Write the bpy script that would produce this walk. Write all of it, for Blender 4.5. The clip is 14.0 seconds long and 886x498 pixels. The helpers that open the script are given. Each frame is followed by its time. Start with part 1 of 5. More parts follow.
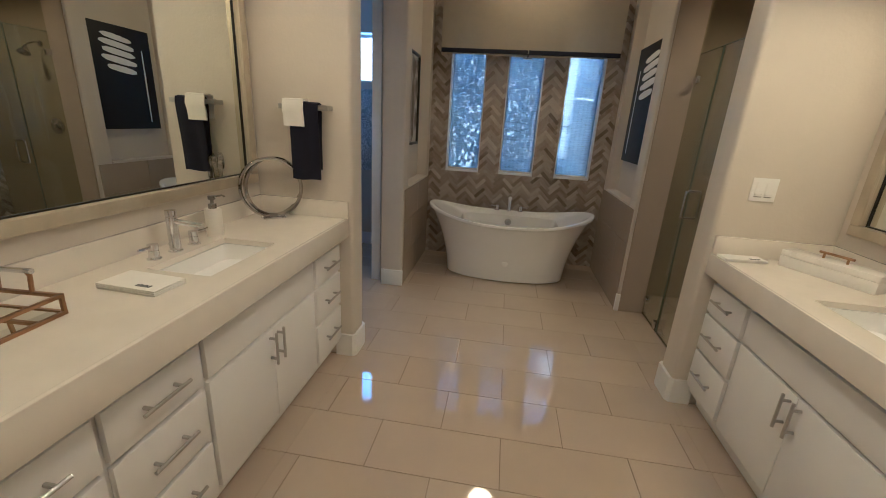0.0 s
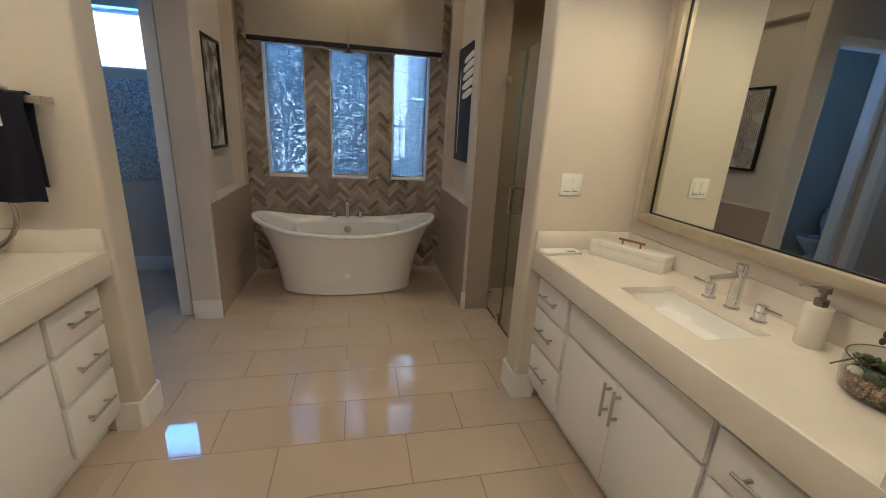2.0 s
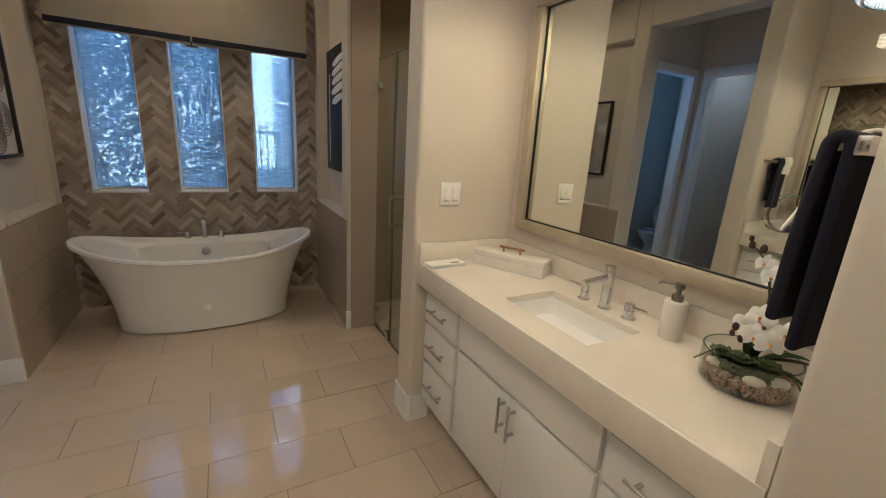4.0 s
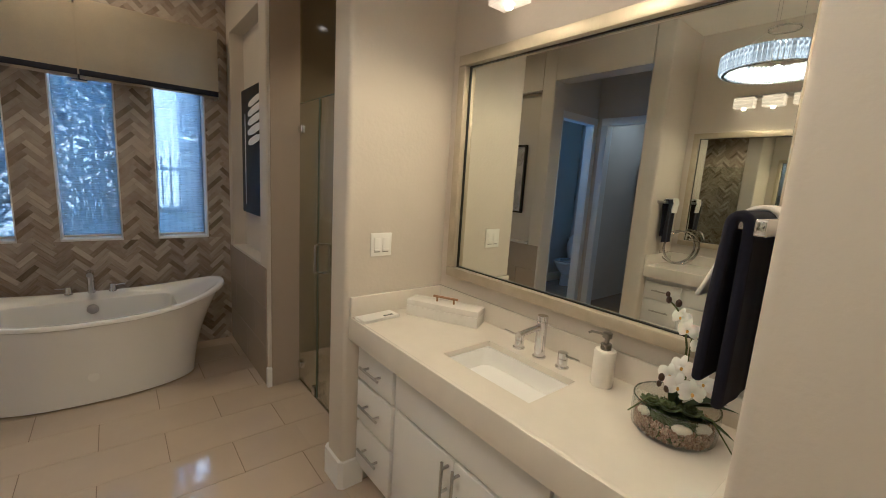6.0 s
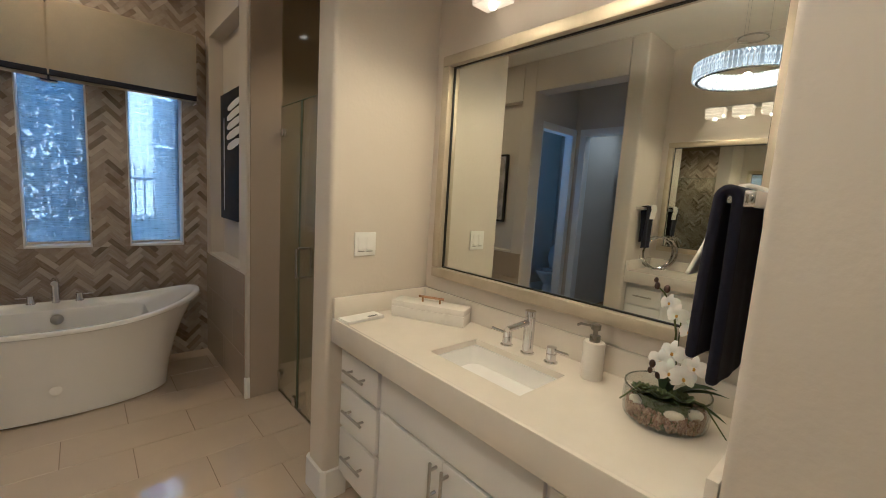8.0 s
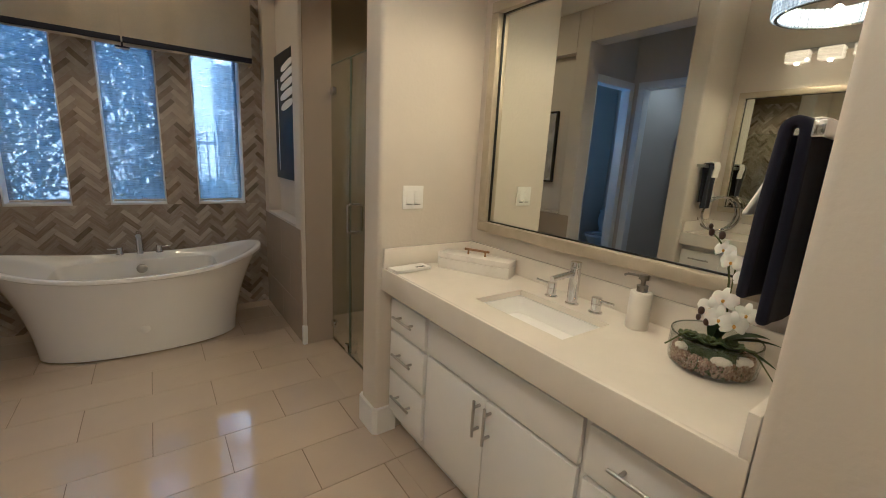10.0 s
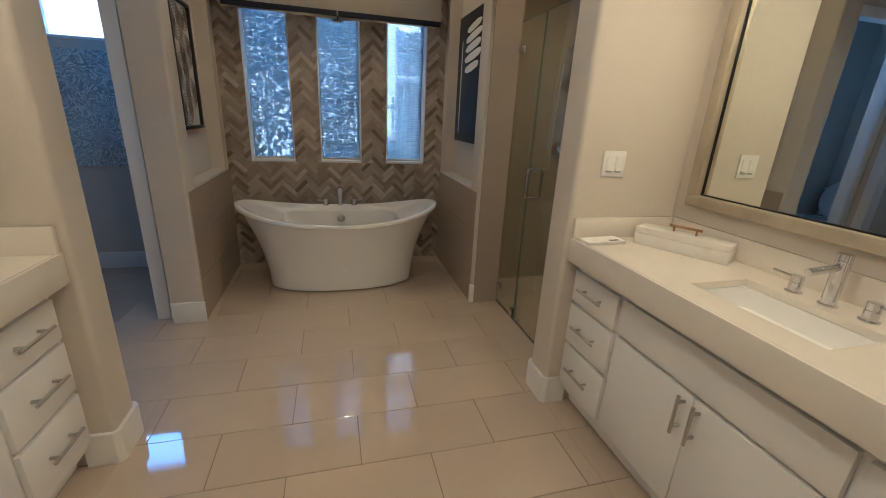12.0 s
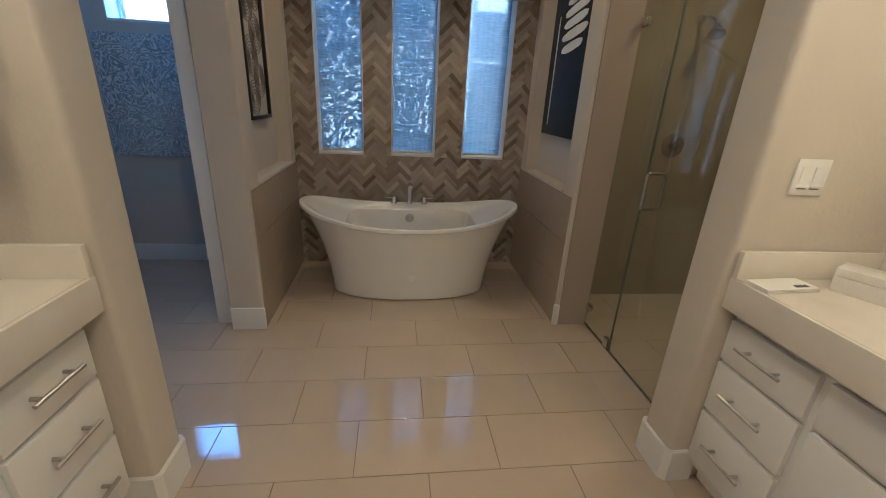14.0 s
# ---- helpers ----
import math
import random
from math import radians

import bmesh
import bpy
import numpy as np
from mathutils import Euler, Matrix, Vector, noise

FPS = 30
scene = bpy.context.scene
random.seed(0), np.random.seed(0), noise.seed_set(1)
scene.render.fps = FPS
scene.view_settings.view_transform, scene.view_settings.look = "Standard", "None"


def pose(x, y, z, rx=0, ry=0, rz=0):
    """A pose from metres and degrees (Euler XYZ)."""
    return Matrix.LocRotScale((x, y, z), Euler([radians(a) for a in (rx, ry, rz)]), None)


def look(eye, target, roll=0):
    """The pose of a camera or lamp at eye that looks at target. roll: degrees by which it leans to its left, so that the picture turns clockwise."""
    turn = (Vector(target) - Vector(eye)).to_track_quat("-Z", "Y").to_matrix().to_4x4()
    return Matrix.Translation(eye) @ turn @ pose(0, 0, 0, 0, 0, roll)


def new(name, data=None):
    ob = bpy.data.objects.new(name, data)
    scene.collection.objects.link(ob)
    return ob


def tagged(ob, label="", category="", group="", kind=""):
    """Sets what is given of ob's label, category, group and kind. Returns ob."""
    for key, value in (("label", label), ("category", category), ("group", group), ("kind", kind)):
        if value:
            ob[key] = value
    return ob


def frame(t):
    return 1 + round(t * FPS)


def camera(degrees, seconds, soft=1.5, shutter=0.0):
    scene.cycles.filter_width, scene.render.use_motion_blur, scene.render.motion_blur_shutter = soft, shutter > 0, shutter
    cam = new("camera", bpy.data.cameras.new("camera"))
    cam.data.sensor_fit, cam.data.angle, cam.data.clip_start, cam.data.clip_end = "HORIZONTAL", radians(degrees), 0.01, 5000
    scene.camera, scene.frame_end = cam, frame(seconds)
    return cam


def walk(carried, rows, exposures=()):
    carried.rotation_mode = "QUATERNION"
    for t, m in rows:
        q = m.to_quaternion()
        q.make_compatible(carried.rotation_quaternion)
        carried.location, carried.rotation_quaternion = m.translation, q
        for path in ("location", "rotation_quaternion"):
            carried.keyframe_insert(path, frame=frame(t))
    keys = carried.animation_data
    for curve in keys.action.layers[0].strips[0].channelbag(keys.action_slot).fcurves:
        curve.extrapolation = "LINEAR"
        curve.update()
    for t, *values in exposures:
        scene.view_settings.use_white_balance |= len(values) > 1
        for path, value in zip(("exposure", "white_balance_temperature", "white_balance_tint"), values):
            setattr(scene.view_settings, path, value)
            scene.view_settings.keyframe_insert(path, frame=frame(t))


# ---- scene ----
cam = camera(95.3, 14.0, soft=1.0)
PATH = [
    (0, (-0.116, -2.295, 1.503), (-0.376, -0.406, 0.898), 3.4),
    (0.5, (-0.083, -2.248, 1.501), (-0.119, -0.337, 0.912), 3.3),
    (1, (-0.045, -2.195, 1.505), (0.105, -0.287, 0.925), 3.3),
    (1.5, (0.021, -2.103, 1.507), (0.317, -0.209, 0.935), 3.3),
    (2, (0.069, -2.009, 1.503), (0.485, -0.137, 0.938), 3.2),
    (2.5, (0.103, -1.966, 1.499), (0.641, -0.123, 0.94), 3.2),
    (3, (0.137, -1.927, 1.495), (0.817, -0.128, 0.945), 3.3),
    (5.5, (0.154, -1.812, 1.564), (1.356, -0.261, 1.18), 3.7),
    (6, (0.143, -1.797, 1.591), (1.398, -0.275, 1.262), 3.6),
    (6.5, (0.13, -1.785, 1.603), (1.429, -0.291, 1.316), 3.4),
    (7, (0.124, -1.779, 1.58), (1.456, -0.305, 1.346), 3.5),
    (9.5, (0.164, -1.784, 1.452), (1.421, -0.272, 1.09), 3.2),
    (10, (0.109, -1.815, 1.455), (1.253, -0.231, 1.026), 3.1),
    (10.5, (0.056, -1.819, 1.449), (1.057, -0.159, 0.956), 3.0),
    (11, (0.016, -1.825, 1.44), (0.85, -0.09, 0.899), 3.1),
    (11.5, (-0.023, -1.782, 1.441), (0.643, 0.009, 0.853), 3.0),
    (12, (-0.072, -1.689, 1.438), (0.438, 0.141, 0.811), 2.9),
    (12.5, (-0.129, -1.605, 1.437), (0.265, 0.243, 0.781), 3.0),
    (13, (-0.144, -1.536, 1.448), (0.169, 0.319, 0.768), 2.7),
    (13.5, (-0.163, -1.419, 1.433), (0.108, 0.44, 0.746), 3.0),
    (14, (-0.147, -1.229, 1.442), (0.093, 0.632, 0.748), 3.0),
]
EXPOSURES = [(0.0, 2.95, 4150, 7), (14.0, 2.95, 4150, 7)]
walk(cam, [(t, look(eye, target, roll)) for t, eye, target, roll in PATH], EXPOSURES)

# ---- world, sun, lamps ----
world = bpy.data.worlds.new("world")
scene.world = world
world.use_nodes = True
wn = world.node_tree
sky = wn.nodes.new("ShaderNodeTexSky")
sky.sky_type, sky.sun_disc = "NISHITA", False
sky.sun_elevation, sky.sun_rotation = radians(32), radians(160)
wn.nodes["Background"].inputs[1].default_value = 0.12
wn.links.new(sky.outputs[0], wn.nodes["Background"].inputs[0])


def lamp(name, kind, at, power, colour, size=0.1, aim=None, spot=None):
    data = bpy.data.lights.new(name, kind)
    data.energy, data.color = power, colour
    if kind == "AREA":
        data.shape = "DISK"
        data.size = size
    elif kind == "SUN":
        data.angle = radians(0.5)
    else:
        data.shadow_soft_size = size
    if spot:
        data.spot_size, data.spot_blend = radians(spot), 0.6
    ob = new(name, data)
    ob.matrix_world = look(at, aim) if aim else pose(*at)
    return ob


WARM = (1.0, 0.605, 0.235)
COOL = (1.0, 0.65, 0.30)
lamp("sun", "SUN", (3, 8, 9), 3.0, (1.0, 0.95, 0.88), aim=(-0.1, 16.5, 3.4))
CEIL = 3.12
lamp("lamp_alcove", "AREA", (0, 1.75, CEIL - 0.036), 1.1, WARM, 0.30, (0, 1.75, 0))
lamp("lamp_shower", "SPOT", (1.98, 0.53, CEIL - 0.03), 8.5, WARM, 0.05, (1.98, 0.53, 0), 120)
# lamp_room is an assumed source, out of view behind the walk's start
lamp("lamp_room", "SPOT", (0.0, -2.6, CEIL - 0.03), 3.6, WARM, 0.025, (0, -2.4, 0), 125)
lamp("lamp_chandelier", "POINT", (0, -1.08, 2.33), 4.1, COOL, 0.02)

# added fill spot in place of the side room's own unseen daylight
lamp("fill_side_room", "SPOT", (-2.8, 0.65, CEIL - 0.03), 2.2, (1.0, 0.92, 0.80), 0.05, (-2.8, 0.65, 0), 130)
sky_light = bpy.data.lights.new("window_light", "AREA")
sky_light.shape, sky_light.size, sky_light.size_y = "RECTANGLE", 0.70, 0.48
sky_light.energy, sky_light.color = 0.9, (0.32, 0.60, 1.0)
new("window_light", sky_light).matrix_world = look((-1.86, 2.44, 2.11), (-1.86, 1.5, 1.98))

# ---- materials ----


def material(name, build, **inputs):
    m = bpy.data.materials.new(name)
    m.use_nodes = True
    nt = m.node_tree
    b = nt.nodes["Principled BSDF"]
    for k, v in inputs.items():
        b.inputs[k.replace("_", " ")].default_value = v
    if build:
        build(nt, b)
    return m


def coords(nt, scale=(1, 1, 1), kind="Object"):
    tc = nt.nodes.new("ShaderNodeTexCoord")
    mp = nt.nodes.new("ShaderNodeMapping")
    mp.inputs["Scale"].default_value = scale
    nt.links.new(tc.outputs[kind], mp.inputs[0])
    return mp.outputs[0]


def noise_of(nt, vec, scale, detail=4, rough=0.55, warp=0.0):
    n = nt.nodes.new("ShaderNodeTexNoise")
    n.inputs["Scale"].default_value, n.inputs["Detail"].default_value = scale, detail
    n.inputs["Roughness"].default_value, n.inputs["Distortion"].default_value = rough, warp
    nt.links.new(vec, n.inputs["Vector"])
    return n.outputs[0]


def ramp(nt, fac, stops):
    r = nt.nodes.new("ShaderNodeValToRGB")
    while len(r.color_ramp.elements) < len(stops):
        r.color_ramp.elements.new(0.5)
    for e, (p, c) in zip(r.color_ramp.elements, stops):
        e.position, e.color = p, (*c, 1)
    nt.links.new(fac, r.inputs[0])
    return r.outputs[0]


def mix(nt, fac, a, b, mode="MIX"):
    m = nt.nodes.new("ShaderNodeMix")
    m.data_type, m.blend_type = "RGBA", mode
    for value, key in ((fac, 0), (a, 6), (b, 7)):
        if isinstance(value, (int, float)):
            m.inputs[key].default_value = value
        elif isinstance(value, tuple):
            m.inputs[key].default_value = (*value, 1)
        else:
            nt.links.new(value, m.inputs[key])
    return m.outputs[2]


def calc(nt, op, a, b=0.0):
    m = nt.nodes.new("ShaderNodeMath")
    m.operation = op
    for i, v in enumerate((a, b)):
        if isinstance(v, (int, float)):
            m.inputs[i].default_value = v
        else:
            nt.links.new(v, m.inputs[i])
    return m.outputs[0]


def bump(nt, b, height, strength, distance=0.002):
    n = nt.nodes.new("ShaderNodeBump")
    n.inputs["Strength"].default_value, n.inputs["Distance"].default_value = strength, distance
    nt.links.new(height, n.inputs["Height"])
    nt.links.new(n.outputs[0], b.inputs["Normal"])


def each(nt):
    """A random number for each piece, be it an object or an island of a mesh."""
    o, g = nt.nodes.new("ShaderNodeObjectInfo"), nt.nodes.new("ShaderNodeNewGeometry")
    return calc(nt, "FRACT", calc(nt, "ADD", o.outputs["Random"], g.outputs["Random Per Island"]))


def speckled(colour, amount=0.06, scale=6.0, fine=180.0, relief=0.15, depth=0.001, spot=(0.5, 0.5, 0.5)):
    def build(nt, b):
        v = coords(nt)
        big, small = noise_of(nt, v, scale), noise_of(nt, v, fine, 3)
        lo = tuple(c * (1 - amount) for c in colour)
        hi = tuple(min(1, c * (1 + amount)) for c in colour)
        c = ramp(nt, big, [(0.3, lo), (0.7, hi)])
        c = mix(nt, 0.12, c, ramp(nt, small, [(0.3, lo), (0.7, hi)]), "OVERLAY")
        nt.links.new(c, b.inputs["Base Color"])
        r = b.inputs["Roughness"].default_value
        nt.links.new(calc(nt, "ADD", calc(nt, "MULTIPLY", big, 0.12), max(0.0, r - 0.06)), b.inputs["Roughness"])
        if relief:
            bump(nt, b, small, relief, depth)
    return build


PAINT = material("wall_paint", speckled((0.60, 0.55, 0.48), 0.03, 2.5, 55, 0.4, 0.003), Roughness=0.62)
CEILING_PAINT = material("ceiling_paint", speckled((0.74, 0.70, 0.63), 0.03, 3, 60, 0.4, 0.002), Roughness=0.8)
TRIM = material("white_trim", speckled((0.80, 0.79, 0.77), 0.02, 4, 90, 0.06), Roughness=0.32)
CABINET = material("white_cabinet_paint", speckled((0.80, 0.79, 0.78), 0.015, 4, 120, 0.08, 0.0006), Roughness=0.35)
QUARTZ = material("cream_quartz", speckled((0.74, 0.69, 0.615), 0.03, 9, 420, 0.0), Roughness=0.14, Coat_Weight=0.2)
PORCELAIN = material("white_porcelain", speckled((0.82, 0.81, 0.79), 0.012, 3, 90, 0.0), Roughness=0.12, Coat_Weight=0.5, Coat_Roughness=0.05)
CHROME = material("chrome", speckled((0.72, 0.72, 0.74), 0.03, 20, 200, 0.0), Metallic=1.0, Roughness=0.12)
NICKEL = material("brushed_nickel", speckled((0.50, 0.49, 0.47), 0.06, 30, 500, 0.05, 0.0004), Metallic=1.0, Roughness=0.3)
POLISHED = material("polished_nickel", speckled((0.46, 0.44, 0.41), 0.05, 20, 200, 0.0), Metallic=1.0, Roughness=0.08)
DARK_NICKEL = material("dark_nickel", speckled((0.30, 0.28, 0.25), 0.08, 30, 500, 0.05, 0.0004), Metallic=1.0, Roughness=0.28)
BRONZE = material("aged_brass", speckled((0.36, 0.23, 0.12), 0.15, 20, 300, 0.1), Metallic=1.0, Roughness=0.35)
BLACK = material("black_edge", speckled((0.012, 0.012, 0.013), 0.2, 20, 200, 0.0), Roughness=0.35)
DARK = material("roof_and_painted_shade", speckled((0.25, 0.24, 0.23), 0.1, 20, 200, 0.0), Roughness=0.6)
MIRROR = material("mirror_silver", None, Base_Color=(0.84, 0.865, 0.80, 1), Metallic=1.0, Roughness=0.0)
GROUT = material("tan_grout", speckled((0.24, 0.18, 0.125), 0.08, 20, 300, 0.3), Roughness=0.85)
STONE = material("white_stone", speckled((0.75, 0.715, 0.655), 0.03, 12, 90, 0.0), Roughness=0.35)
MORTAR = material("grey_mortar", speckled((0.34, 0.30, 0.255), 0.06, 20, 300, 0.2), Roughness=0.8)
WHITE_PLASTIC = material("white_plastic", speckled((0.80, 0.79, 0.76), 0.01, 10, 200, 0.0), Roughness=0.3)


def champagne(nt, b):
    v = coords(nt, (1, 1, 1))
    streak = noise_of(nt, coords(nt, (60, 3, 3)), 3, 4)
    c = ramp(nt, streak, [(0.3, (0.44, 0.385, 0.28)), (0.7, (0.54, 0.48, 0.36))])
    nt.links.new(c, b.inputs["Base Color"])
    bump(nt, b, noise_of(nt, v, 160), 0.06, 0.001)


CHAMPAGNE = material("champagne_leaf_frame", champagne, Metallic=0.5, Roughness=0.48)


def tile_build(base, spread, gloss):
    def build(nt, b):
        v = coords(nt)
        r = each(nt)
        lo, hi = tuple(c * (1 - spread) for c in base), tuple(c * (1 + spread) for c in base)
        c = ramp(nt, r, [(0.0, lo), (1.0, hi)])
        cloud = noise_of(nt, v, 5, 5, 0.6, 0.4)
        c = mix(nt, 0.35, c, ramp(nt, cloud, [(0.35, lo), (0.65, hi)]))
        nt.links.new(c, b.inputs["Base Color"])
        nt.links.new(calc(nt, "ADD", calc(nt, "MULTIPLY", noise_of(nt, v, 11, 3), gloss * 0.6), gloss * 0.6), b.inputs["Roughness"])
        bump(nt, b, noise_of(nt, v, 4, 2), 0.05, 0.004)
    return build


FLOOR_TILE = material("beige_porcelain_tile", tile_build((0.55, 0.455, 0.35), 0.05, 0.06), Coat_Weight=0.9, Coat_Roughness=0.015)
WALL_TILE = material("taupe_wall_tile", tile_build((0.40, 0.335, 0.27), 0.03, 0.2))
SHOWER_TILE = material("shower_wall_tile", tile_build((0.31, 0.265, 0.185), 0.03, 0.08))


def marble_strip(nt, b):
    r = each(nt)
    base = ramp(nt, r, [(0.0, (0.085, 0.06, 0.042)), (0.10, (0.22, 0.175, 0.135)), (0.30, (0.35, 0.30, 0.25)), (0.7, (0.45, 0.40, 0.345)), (1.0, (0.66, 0.61, 0.54))])
    tc = nt.nodes.new("ShaderNodeTexCoord")
    off = nt.nodes.new("ShaderNodeVectorMath")
    off.operation = "SCALE"
    nt.links.new(tc.outputs["Object"], off.inputs[0])
    off.inputs[3].default_value = 1.0
    add = nt.nodes.new("ShaderNodeVectorMath")
    nt.links.new(off.outputs[0], add.inputs[0])
    nt.links.new(calc(nt, "MULTIPLY", r, 37.0), add.inputs[1])
    mp = nt.nodes.new("ShaderNodeMapping")
    mp.inputs["Scale"].default_value = (9, 75, 9)
    nt.links.new(add.outputs[0], mp.inputs[0])
    vein = noise_of(nt, mp.outputs[0], 1.0, 6, 0.6, 0.8)
    c = mix(nt, 0.55, base, ramp(nt, vein, [(0.32, (0.24, 0.19, 0.15)), (0.5, (0.40, 0.355, 0.31)), (0.68, (0.56, 0.52, 0.47))]), "SOFT_LIGHT")
    c = mix(nt, 0.3, c, ramp(nt, vein, [(0.35, (0.26, 0.2, 0.155)), (0.7, (0.5, 0.46, 0.41))]))
    nt.links.new(c, b.inputs["Base Color"])


MARBLE_STRIP = material("herringbone_marble", marble_strip, Roughness=0.34)


def white_marble(nt, b):
    v = coords(nt)
    n = noise_of(nt, v, 5, 6, 0.55, 0.8)
    c = ramp(nt, n, [(0.30, (0.68, 0.64, 0.59)), (0.42, (0.77, 0.74, 0.69)), (0.60, (0.79, 0.76, 0.71)), (0.75, (0.70, 0.67, 0.62))])
    nt.links.new(c, b.inputs["Base Color"])


MARBLE = material("white_marble", white_marble, Roughness=0.25)


def cloth(colour, scale=500.0, strength=0.5, vary=1.0):
    def build(nt, b):
        v = coords(nt)
        lo, hi = tuple(c * (1 - 0.25 * vary) for c in colour), tuple(min(1, c * (1 + 0.15 * vary)) for c in colour)
        c = ramp(nt, noise_of(nt, v, scale * 0.5, 3), [(0.3, lo), (0.7, hi)])
        c = mix(nt, 0.3, c, ramp(nt, noise_of(nt, v, 14, 3), [(0.3, lo), (0.7, hi)]))
        nt.links.new(c, b.inputs["Base Color"])
        bump(nt, b, noise_of(nt, v, scale, 2), strength, 0.002)
    return build


NAVY = material("navy_terry", cloth((0.004, 0.005, 0.019)), Roughness=0.95, Sheen_Weight=0.03)
WHITE_TERRY = material("white_terry", cloth((0.80, 0.77, 0.72), 900, 0.35, 0.4), Roughness=0.95, Sheen_Weight=0.2)
LINEN = material("oatmeal_linen", cloth((0.60, 0.52, 0.38), 420, 0.15, 0.35), Roughness=0.9)
NAVY_BAND = material("navy_band", cloth((0.010, 0.012, 0.028), 420, 0.3), Roughness=0.85)
PAPER = material("white_paper", speckled((0.80, 0.78, 0.74), 0.02, 20, 200, 0.05), Roughness=0.7)
INK = material("grey_ink", speckled((0.10, 0.10, 0.11), 0.1, 20, 200, 0.0), Roughness=0.6)


def glass_build(tint, gloss=0.0):
    def build(nt, b):
        out = nt.nodes["Material Output"]
        tr, gl, mx = nt.nodes.new("ShaderNodeBsdfTransparent"), nt.nodes.new("ShaderNodeBsdfGlossy"), nt.nodes.new("ShaderNodeMixShader")
        fr = nt.nodes.new("ShaderNodeLayerWeight")
        fr.inputs[0].default_value = 0.5
        tr.inputs[0].default_value = (*tint, 1)
        gl.inputs["Roughness"].default_value = gloss
        nt.links.new(calc(nt, "ADD", calc(nt, "MULTIPLY", calc(nt, "POWER", fr.outputs[1], 5.0), 0.9), 0.065), mx.inputs[0])
        nt.links.new(tr.outputs[0], mx.inputs[1])
        nt.links.new(gl.outputs[0], mx.inputs[2])
        nt.links.new(mx.outputs[0], out.inputs[0])
    return build


GLASS_EDGE = material("green_glass_edge", speckled((0.20, 0.24, 0.20), 0.08, 30, 300, 0.0), Roughness=0.15)
GLASS = material("clear_glass", glass_build((0.92, 0.94, 0.905)))
BOWL_GLASS = material("bowl_glass", glass_build((0.93, 0.945, 0.93)))
RIM_GLASS = material("rim_glass", glass_build((0.68, 0.72, 0.70)))


def glow(colour, strength):
    def build(nt, b):
        b.inputs["Emission Color"].default_value = (*colour, 1)
        b.inputs["Emission Strength"].default_value = strength
    return build


BULB = material("lit_bulb", glow((1.0, 0.64, 0.30), 2.6), Base_Color=(0.9, 0.85, 0.8, 1))
LENS = material("lit_downlight_lens", glow((1.0, 0.68, 0.36), 1.6), Base_Color=(0.9, 0.88, 0.85, 1))


def ice(nt, b):
    v = coords(nt)
    bump(nt, b, noise_of(nt, v, 60, 3), 0.6, 0.004)


ICE_GLASS = material("lit_ice_glass", lambda nt, b: (ice(nt, b), glow((1.0, 0.60, 0.26), 0.06)(nt, b)), Base_Color=(0.85, 0.83, 0.8, 1), Roughness=0.15, Transmission_Weight=0.4)


def crystal(nt, b):
    r = each(nt)
    b.inputs["Emission Color"].default_value = (1.0, 0.82, 0.60, 1)
    # sparkle is painted: noise spots glow where cut glass would catch light
    fire = ramp(nt, noise_of(nt, coords(nt, (1, 1, 0.5)), 140, 3, 0.7), [(0.42, (0.0, 0.0, 0.0)), (0.66, (1, 1, 1))])
    glint = calc(nt, "MULTIPLY", fire, calc(nt, "ADD", calc(nt, "MULTIPLY", r, 0.25), 0.12))
    nt.links.new(calc(nt, "ADD", glint, 0.012), b.inputs["Emission Strength"])


CRYSTAL = material("lit_crystal", crystal, Base_Color=(0.22, 0.22, 0.22, 1), Roughness=0.05)


def woven(nt, b):
    out = nt.nodes["Material Output"]
    v = coords(nt, (9, 9, 240))
    reed = noise_of(nt, v, 1.0, 4, 0.6)
    warp_ = nt.nodes.new("ShaderNodeTexWave")
    warp_.inputs["Scale"].default_value = 7.0
    warp_.inputs["Distortion"].default_value = 1.2
    nt.links.new(coords(nt, (1, 0, 0.05)), warp_.inputs[0])
    holes = ramp(nt, calc(nt, "ADD", reed, calc(nt, "MULTIPLY", warp_.outputs[1], 0.06)), [(0.34, (0.27, 0.27, 0.27)), (0.72, (0.66, 0.66, 0.66))])
    tl, df, tr = nt.nodes.new("ShaderNodeBsdfTranslucent"), nt.nodes.new("ShaderNodeBsdfDiffuse"), nt.nodes.new("ShaderNodeBsdfTransparent")
    tl.inputs[0].default_value, df.inputs[0].default_value = (0.42, 0.54, 0.68, 1), (0.36, 0.37, 0.38, 1)
    m1, m2 = nt.nodes.new("ShaderNodeMixShader"), nt.nodes.new("ShaderNodeMixShader")
    m1.inputs[0].default_value = 0.35
    nt.links.new(tl.outputs[0], m1.inputs[1])
    nt.links.new(df.outputs[0], m1.inputs[2])
    nt.links.new(holes, m2.inputs[0])
    nt.links.new(m1.outputs[0], m2.inputs[1])
    nt.links.new(tr.outputs[0], m2.inputs[2])
    nt.links.new(m2.outputs[0], out.inputs[0])


WOVEN = material("woven_shade", woven)
LEAF = material("shrub_leaf", speckled((0.06, 0.10, 0.035), 0.4, 3, 60, 0.1), Roughness=0.5)
ORCHID_LEAF = material("orchid_leaf", speckled((0.03, 0.065, 0.02), 0.25, 12, 120, 0.1), Roughness=0.4)
SUCCULENT = material("succulent_green", speckled((0.06, 0.085, 0.022), 0.3, 30, 120, 0.1), Roughness=0.55)
MOSS = material("moss", speckled((0.05, 0.085, 0.02), 0.5, 40, 200, 0.8, 0.004), Roughness=0.95)
STEM = material("orchid_stem", speckled((0.09, 0.11, 0.03), 0.25, 30, 120, 0.2), Roughness=0.6)
